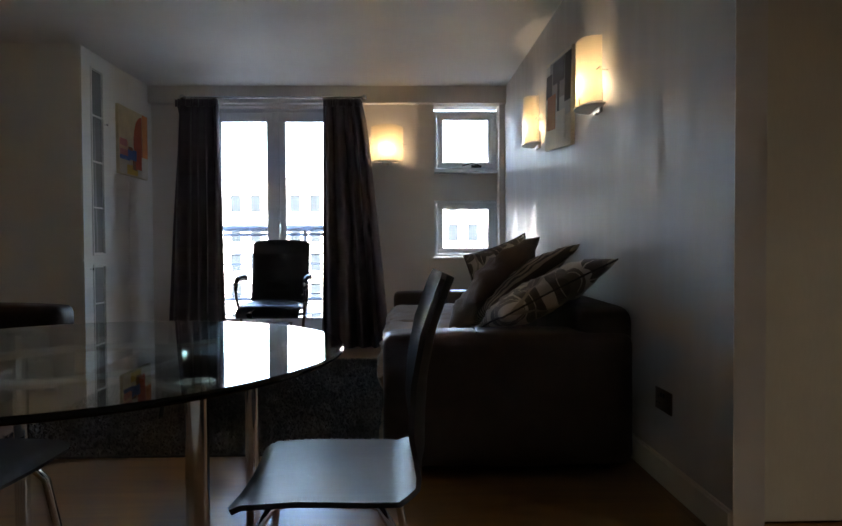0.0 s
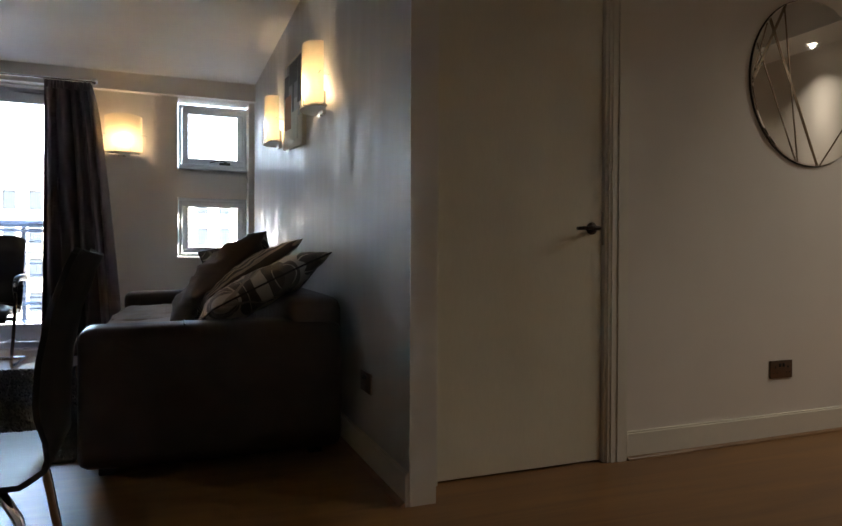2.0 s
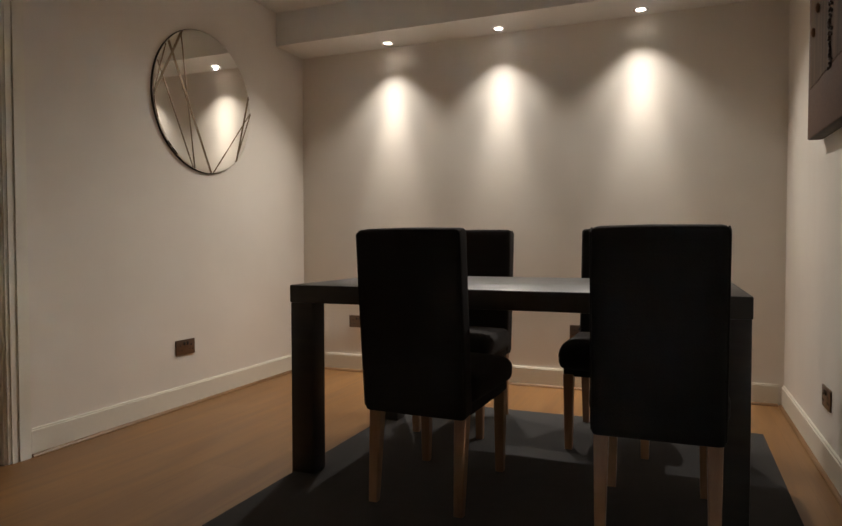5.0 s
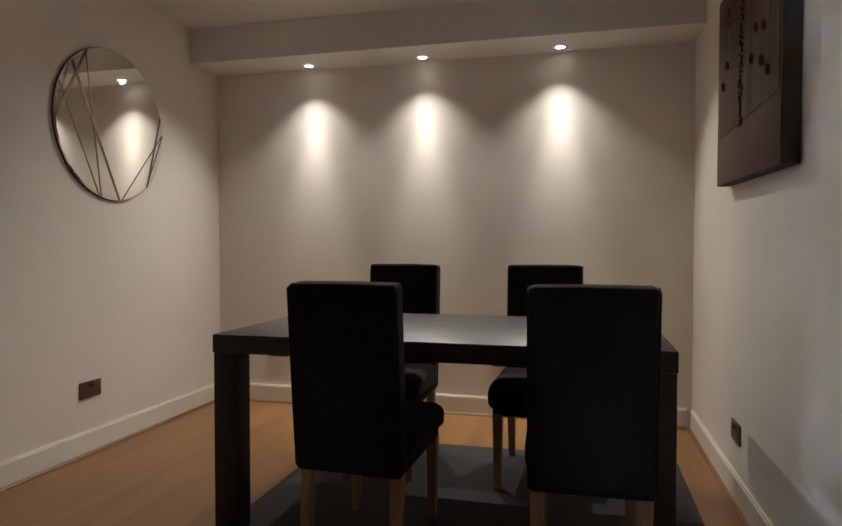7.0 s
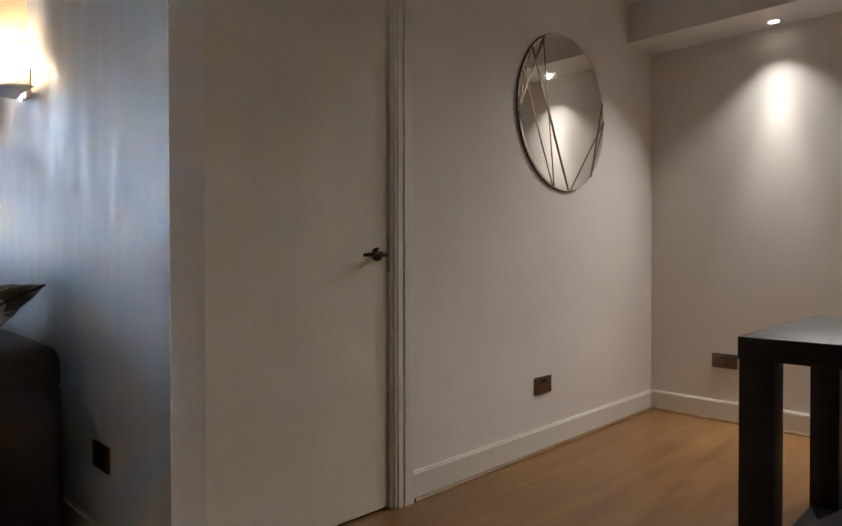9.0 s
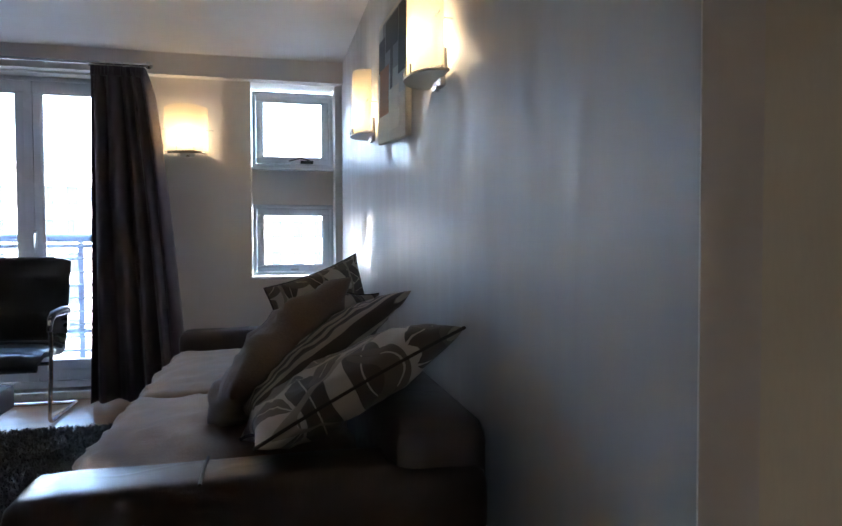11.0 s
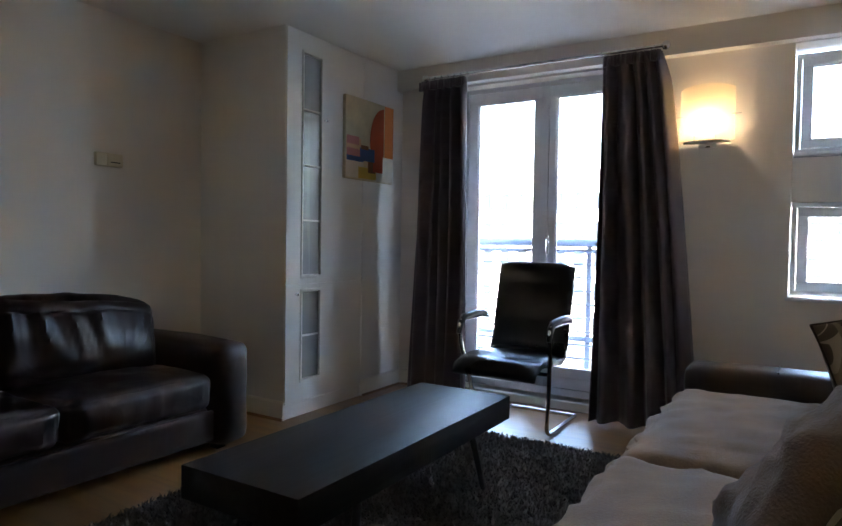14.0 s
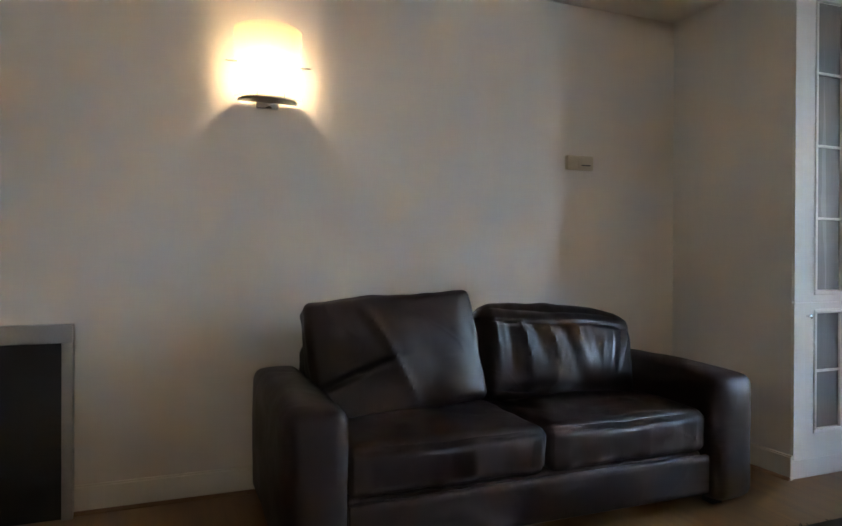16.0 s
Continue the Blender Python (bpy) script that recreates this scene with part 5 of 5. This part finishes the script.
# ---- shag rug ----
def shag_rug():
    t = thing("shag_rug", pose(-2.09, 2.01, 0), "deep-pile grey-brown shag rug on the laminate", "rug")
    W, H = 0.93, 1.22
    part("backing", boxes((-W, W, -H, H, 0.001, 0.012), bevel=0.004), M_SHAG, t)
    rng = random.Random(11)
    verts, faces = [], []
    for _ in range(42000):
        x, y = rng.uniform(-W, W), rng.uniform(-H, H)
        a = rng.uniform(0, math.tau)
        b = a + rng.uniform(-0.6, 0.6)
        hgt = rng.uniform(0.018, 0.036)
        lean = rng.uniform(0.008, 0.03)
        wd = rng.uniform(0.0022, 0.0042)
        dx, dy = math.cos(a + 1.57) * wd, math.sin(a + 1.57) * wd
        mx, my = x + math.cos(a) * lean * 0.4, y + math.sin(a) * lean * 0.4
        tx, ty = x + math.cos(b) * lean, y + math.sin(b) * lean
        k = len(verts)
        verts += [(x - dx, y - dy, 0.010), (x + dx, y + dy, 0.010), (mx + dx, my + dy, hgt * 0.75), (mx - dx, my - dy, hgt * 0.75), (tx, ty, hgt)]
        faces += [(k, k + 1, k + 2, k + 3), (k + 3, k + 2, k + 4)]
    me = bpy.data.meshes.new("shag")
    me.from_pydata(verts, [], faces)
    me.materials.append(M_SHAG)
    ob = new("shag", me)
    ob.parent = t
    ob["kind"] = "stuff"


shag_rug()


# ---- cantilever armchair ----
def office_chair():
    t = thing("cantilever_chair", pose(-2.145, 3.40, 0, 0, 0, 0), "black padded leather cantilever chair with a chrome tube frame", "chair")
    # its front looks along -y
    for s in (-1, 1):
        x = s * 0.285
        bm = bmesh.new()
        xi = s * 0.225
        pts = [(xi, 0.47, 0.02)] + arc((xi, -0.01, 0.07), 0.05, 270, 190, 5, "yz") + [(s * 0.255, -0.12, 0.30), (x, -0.20, 0.55)]
        pts += arc((x, -0.165, 0.635), 0.05, 190, 90, 6, "yz") + [(x, 0.10, 0.685), (x, 0.18, 0.67)]
        tube(bm, pts, 0.0125, 10, squash=1.0)
        part("side_frame", bm, M_CHROME, t, "bent chrome tube")
        bm = bmesh.new()
        k = [(x, -0.225, 0.60), (x, -0.20, 0.665), (x, -0.15, 0.70), (x, 0.0, 0.71), (x, 0.10, 0.705), (x, 0.15, 0.69)]
        tube(bm, k, [0.014, 0.019, 0.021, 0.021, 0.020, 0.014], 12, squash=0.95)
        part("arm_pad", bm, M_LEATHER_BLACK, t, "padded black arm")
    part("floor_bar", tube(bmesh.new(), [(-0.225, 0.47, 0.02), (0.225, 0.47, 0.02)], 0.0125, 10), M_CHROME, t)
    part("seat_bar", tube(bmesh.new(), [(-0.262, -0.145, 0.40), (0.262, -0.145, 0.40)], 0.011, 8), M_CHROME, t)
    # a padded shell: seat and back in one sweep
    bm = bmesh.new()
    prof = [(-0.345, 0.385), (-0.33, 0.43), (-0.22, 0.462), (-0.05, 0.448), (0.10, 0.435), (0.165, 0.455), (0.20, 0.52), (0.225, 0.62), (0.25, 0.74), (0.285, 0.88), (0.31, 0.985), (0.325, 1.0)]
    seg = []
    for (y0, z0), (y1, z1) in zip(prof, prof[1:]):
        for i in range(4):
            seg.append((y0 + (y1 - y0) * i / 4, z0 + (z1 - z0) * i / 4))
    seg.append(prof[-1])
    nx = 14
    up, dn = [], []
    for i, (y, z) in enumerate(seg):
        a, b = seg[max(i - 1, 0)], seg[min(i + 1, len(seg) - 1)]
        d = Vector((0, b[0] - a[0], b[1] - a[1])).normalized()
        nrm = Vector((0, -d.z, d.y))
        u = i / (len(seg) - 1)
        quilt = 0.020 * abs(math.sin(u * math.pi * 6))
        ru, rd = [], []
        for j in range(nx + 1):
            x = -0.252 + 0.504 * j / nx
            e = 1 - abs(2 * j / nx - 1) ** 6
            th = 0.018 + 0.022 * e + quilt * e
            end = min(1.0, min(i, len(seg) - 1 - i) / 2.0 + 0.35)
            base = Vector((x, y, z))
            ru.append(bm.verts.new(base + nrm * th * end))
            rd.append(bm.verts.new(base - nrm * 0.03 * end * (0.5 + 0.5 * e)))
        up.append(ru)
        dn.append(rd)
    for i in range(len(seg) - 1):
        for j in range(nx):
            bm.faces.new((up[i][j], up[i][j + 1], up[i + 1][j + 1], up[i + 1][j]))
            bm.faces.new((dn[i][j], dn[i + 1][j], dn[i + 1][j + 1], dn[i][j + 1]))
        for j in (0, nx):
            bm.faces.new((up[i][j], up[i + 1][j], dn[i + 1][j], dn[i][j]))
    for i in (0, len(seg) - 1):
        for j in range(nx):
            bm.faces.new((up[i][j], dn[i][j], dn[i][j + 1], up[i][j + 1]))
    part("padded_shell", bm, M_LEATHER_BLACK, t, "quilted black leather seat and back", True, 60)


office_chair()


# ---- glass table and ply chairs ----
def glass_table():
    t = thing("glass_table", pose(-1.70, -0.78, 0), "round clear glass table on chrome legs", "table")
    bm = bmesh.new()
    R = 0.55
    lathe(bm, [(R - 0.004, 0.728), (R, 0.732), (R, 0.736), (R - 0.004, 0.740)], 96)
    part("glass_top", bm, M_TABLE_GLASS, t, "clear greenish glass top", True, 30)
    for a in (-41, 54, 133, 223):
        c, s = math.cos(radians(a)), math.sin(radians(a))
        bm = bmesh.new()
        tube(bm, [(0.46 * c, 0.46 * s, 0.0), (0.46 * c, 0.46 * s, 0.722)], 0.0185, 16)
        leg = part("leg", bm, M_CHROME, t, "chrome tube leg")
        bm = bmesh.new()
        lathe(bm, [(0.03, 0.722), (0.03, 0.7275)], 20, Matrix.Translation((0.46 * c, 0.46 * s, 0)))
        part("cap", bm, M_STEEL, leg)
    bm = bmesh.new()
    tube(bm, [(0.21 * math.cos(radians(a)), 0.21 * math.sin(radians(a)), 0.706) for a in range(0, 360, 10)], 0.009, 8, True)
    part("ring", bm, M_CHROME, t, "chrome ring under the glass")
    for a in (-41, 54, 133, 223):
        c, s = math.cos(radians(a)), math.sin(radians(a))
        part("spoke", tube(bmesh.new(), [(0.21 * c, 0.21 * s, 0.706), (0.45 * c, 0.45 * s, 0.706)], 0.008, 8), M_CHROME, t)


glass_table()


def ply_chair(m, label):
    """Front looks along -x in its own axes."""
    t = thing("ply_chair", m, label, "chair", "black ply chairs at the glass table")
    prof = [(-0.175, 0.437), (-0.15, 0.448), (-0.05, 0.452), (0.08, 0.448), (0.15, 0.452), (0.185, 0.475), (0.20, 0.52), (0.202, 0.60), (0.208, 0.68), (0.225, 0.77), (0.255, 0.855), (0.268, 0.885)]
    pts = []
    for (y0, z0), (y1, z1) in zip(prof, prof[1:]):
        pts += [(y0 + (y1 - y0) * i / 3, z0 + (z1 - z0) * i / 3) for i in range(3)]
    pts.append(prof[-1])
    bm = bmesh.new()
    ny = 10
    a, b = [], []
    for i, (x, z) in enumerate(pts):
        p, q = pts[max(i - 1, 0)], pts[min(i + 1, len(pts) - 1)]
        d = Vector((q[0] - p[0], 0, q[1] - p[1])).normalized()
        nrm = Vector((-d.z, 0, d.x))
        u = i / (len(pts) - 1)
        w = 0.20 - 0.035 * max(0, (u - 0.45)) / 0.55 - (0.02 if i in (0, len(pts) - 1) else 0)
        w -= 0.05 * math.exp(-((u - 0.52) / 0.09) ** 2)
        ra, rb = [], []
        for j in range(ny + 1):
            v = -1 + 2 * j / ny
            bow = 0.03 * v * v * (1 if u > 0.5 else 0.35) * min(1, abs(u - 0.45) * 6)
            base = Vector((x, v * w, z)) + nrm * bow
            ra.append(bm.verts.new(base + nrm * 0.0055))
            rb.append(bm.verts.new(base - nrm * 0.0055))
        a.append(ra)
        b.append(rb)
    for i in range(len(pts) - 1):
        for j in range(ny):
            bm.faces.new((a[i][j], a[i][j + 1], a[i + 1][j + 1], a[i + 1][j]))
            bm.faces.new((b[i][j], b[i + 1][j], b[i + 1][j + 1], b[i][j + 1]))
        for j in (0, ny):
            bm.faces.new((a[i][j], a[i + 1][j], b[i + 1][j], b[i][j]))
    for i in (0, len(pts) - 1):
        for j in range(ny):
            bm.faces.new((a[i][j], b[i][j], b[i][j + 1], a[i][j + 1]))
    part("shell", bm, M_PLY, t, "bent black plywood seat and back", True, 50)
    for sx, sy in ((-1, -1), (-1, 1), (1, -1), (1, 1)):
        bm = bmesh.new()
        tube(bm, [(sx * 0.06, sy * 0.10, 0.436), (sx * 0.11, sy * 0.13, 0.425), (sx * 0.14, sy * 0.15, 0.38), (sx * 0.20, sy * 0.19, 0.0)], 0.010, 10)
        part("leg", bm, M_CHROME, t, "chrome tube leg")
    return t


ply_chair(pose(-1.185, -0.70, 0, 0, 0, 1), "black bent-ply chair on chrome legs drawn up to the glass table")
ply_chair(pose(-2.06, -0.66, 0, 0, 0, 176), "black bent-ply chair on chrome legs beyond the glass table")


# ---- dining set ----
def dining_table():
    t = thing("dining_table", pose(1.745, -1.97, 0), "dark square-legged wooden dining table", "dining table")
    X, Y = 0.45, 0.81
    part("tabletop", boxes((-X, X, -Y, Y, 0.683, 0.752), bevel=0.004), M_DINING_TOP, t, "thick dark veneered top")
    for sx in (-1, 1):
        for sy in (-1, 1):
            x, y = sx * (X - 0.049), sy * (Y - 0.052)
            part("leg", boxes((x - 0.046, x + 0.046, y - 0.049, y + 0.049, 0.0, 0.682), bevel=0.004), M_DINING_TOP, t)


dining_table()


def dining_chair(m, top, label):
    """Front looks along +x in its own axes; the back's rear face stands over x = 0 and leans back at the top."""
    t = thing("dining_chair", m, label, "chair", "chairs round the dining table")
    low = 0.335
    back = soft(bmesh.new(), (0.085, 0.372, top - low), 0.018, 16, (0.004, 0.0, 0.003), 0.0015, 5, 2.0)
    lean = Matrix.Translation((0.018, 0, low + (top - low) / 2)) @ Matrix.Rotation(radians(-5.5), 4, "Y")
    bmesh.ops.transform(back, matrix=lean, verts=list(back.verts))
    rest = part("backrest", back, M_SUEDE, t, "tall straight black upholstered back")
    for s in (-1, 1):
        bm = bmesh.new()
        h = (top - low) / 2
        line = [lean @ Vector((x, s * 0.1835, z)) for x, z in ((-0.036, -h + 0.02), (-0.038, 0.0), (-0.036, h - 0.014), (0.0, h - 0.004))]
        tube(bm, line, 0.003, 6)
        part("seam", bm, M_SUEDE, rest, "stitched edge seam")
    bm = soft(bmesh.new(), (0.46, 0.40, 0.105), 0.032, 14, (0.0, 0.004, 0.014), 0.003, 6, 3.0)
    for v in bm.verts:
        # the front edge rolls over
        if v.co.x > 0.12:
            v.co.z -= 0.035 * ((v.co.x - 0.12) / 0.11) ** 2 * (1 if v.co.z > 0 else 0.25)
    bmesh.ops.transform(bm, matrix=Matrix.Translation((0.305, 0, 0.425)), verts=list(bm.verts))
    part("seat", bm, M_SUEDE, t, "padded black seat with a rolled front")
    part("seat_frame", boxes((0.075, 0.50, -0.180, 0.180, 0.335, 0.385), bevel=0.006), M_SUEDE, t, "covered seat rail")
    for x, tilt in ((0.055, -0.03), (0.485, 0.0)):
        for y in (-0.158, 0.158):
            bm = bmesh.new()
            vs = []
            for z, w, dx in ((0.0, 0.015, tilt), (0.345, 0.022, 0.0)):
                vs.append([bm.verts.new((x + dx + a * w, y + b * w, z)) for a, b in ((-1, -1), (1, -1), (1, 1), (-1, 1))])
            bm.faces.new(vs[0][::-1])
            bm.faces.new(vs[1])
            for i in range(4):
                j = (i + 1) % 4
                bm.faces.new((vs[0][i], vs[0][j], vs[1][j], vs[1][i]))
            bmesh.ops.bevel(bm, geom=list(bm.edges), offset=0.003, segments=1, affect="EDGES")
            part("leg", bm, M_LEG, t, "square tapered beech leg")
    return t


near = dining_chair(pose(1.125, -1.752, 0, 0, 0, -2), 0.962, "black suede high-back dining chair with beech legs, pushed in")
copy_thing(near, pose(1.125, -2.517, 0, 0, 0, 1))
far = dining_chair(pose(2.46, -1.575, 0, 0, 0, 180), 0.985, "black suede high-back dining chair against the far side of the table")
copy_thing(far, pose(2.46, -2.31, 0, 0, 0, 178))


def dining_rug():
    t = thing("flat_rug", pose(1.66, -2.06, 0), "dark grey low-pile rug under the dining table", "rug")
    bm = soft(bmesh.new(), (1.75, 1.78, 0.014), 0.005, 18, (0, 0, 0), 0.0, 3, 1.0, Matrix.Translation((0, 0, 0.0085)))
    part("weave", bm, M_RUG, t)
    part("binding", tube(bmesh.new(), [(-0.875, -0.89, 0.008), (0.875, -0.89, 0.008), (0.875, 0.89, 0.008), (-0.875, 0.89, 0.008)], 0.006, 6, True), M_CANVAS_EDGE, t, "bound edge")


dining_rug()
# ---- cushions ----
pillow(leaning((-0.655, 0.755, 0.60), (-0.115, 0.88, 0.845), (0.1, 1, -0.14)), (0.48, 0.59), 0.17, M_LEAF, "cream cushion with a taupe leaf print, piped in brown", True, 1.0, 0.018)
pillow(leaning((-0.70, 1.00, 0.585), (-0.18, 1.23, 0.915), (0.1, 1, -0.10)), (0.44, 0.60), 0.14, M_STRIPE, "cushion in brown and beige stripes leaning on the sofa back", False, 2.0, 0.018)
pillow(leaning((-0.76, 1.08, 0.57), (-0.37, 1.36, 0.91), (0.2, 1, -0.05)), (0.50, 0.58), 0.18, M_BROWN_CLOTH, "plump plain brown velour cushion", False, 3.0, 0.029, 0.05)
pillow(leaning((-0.243, 2.45, 0.51), (-0.373, 2.43, 0.96), (0.438, 0.321, 0.132)), (0.63, 0.50), 0.17, M_LEAF, "standing cream cushion with a taupe leaf print", True, 4.0, 0.018)
pillow(leaning((-0.34, 1.98, 0.52), (-0.18, 2.02, 0.87), (0.6, 0.75, 0.05), 12), (0.42, 0.42), 0.16, M_LEAF, "leaf-print cushion slumped behind the others", True, 5.0, 0.02)
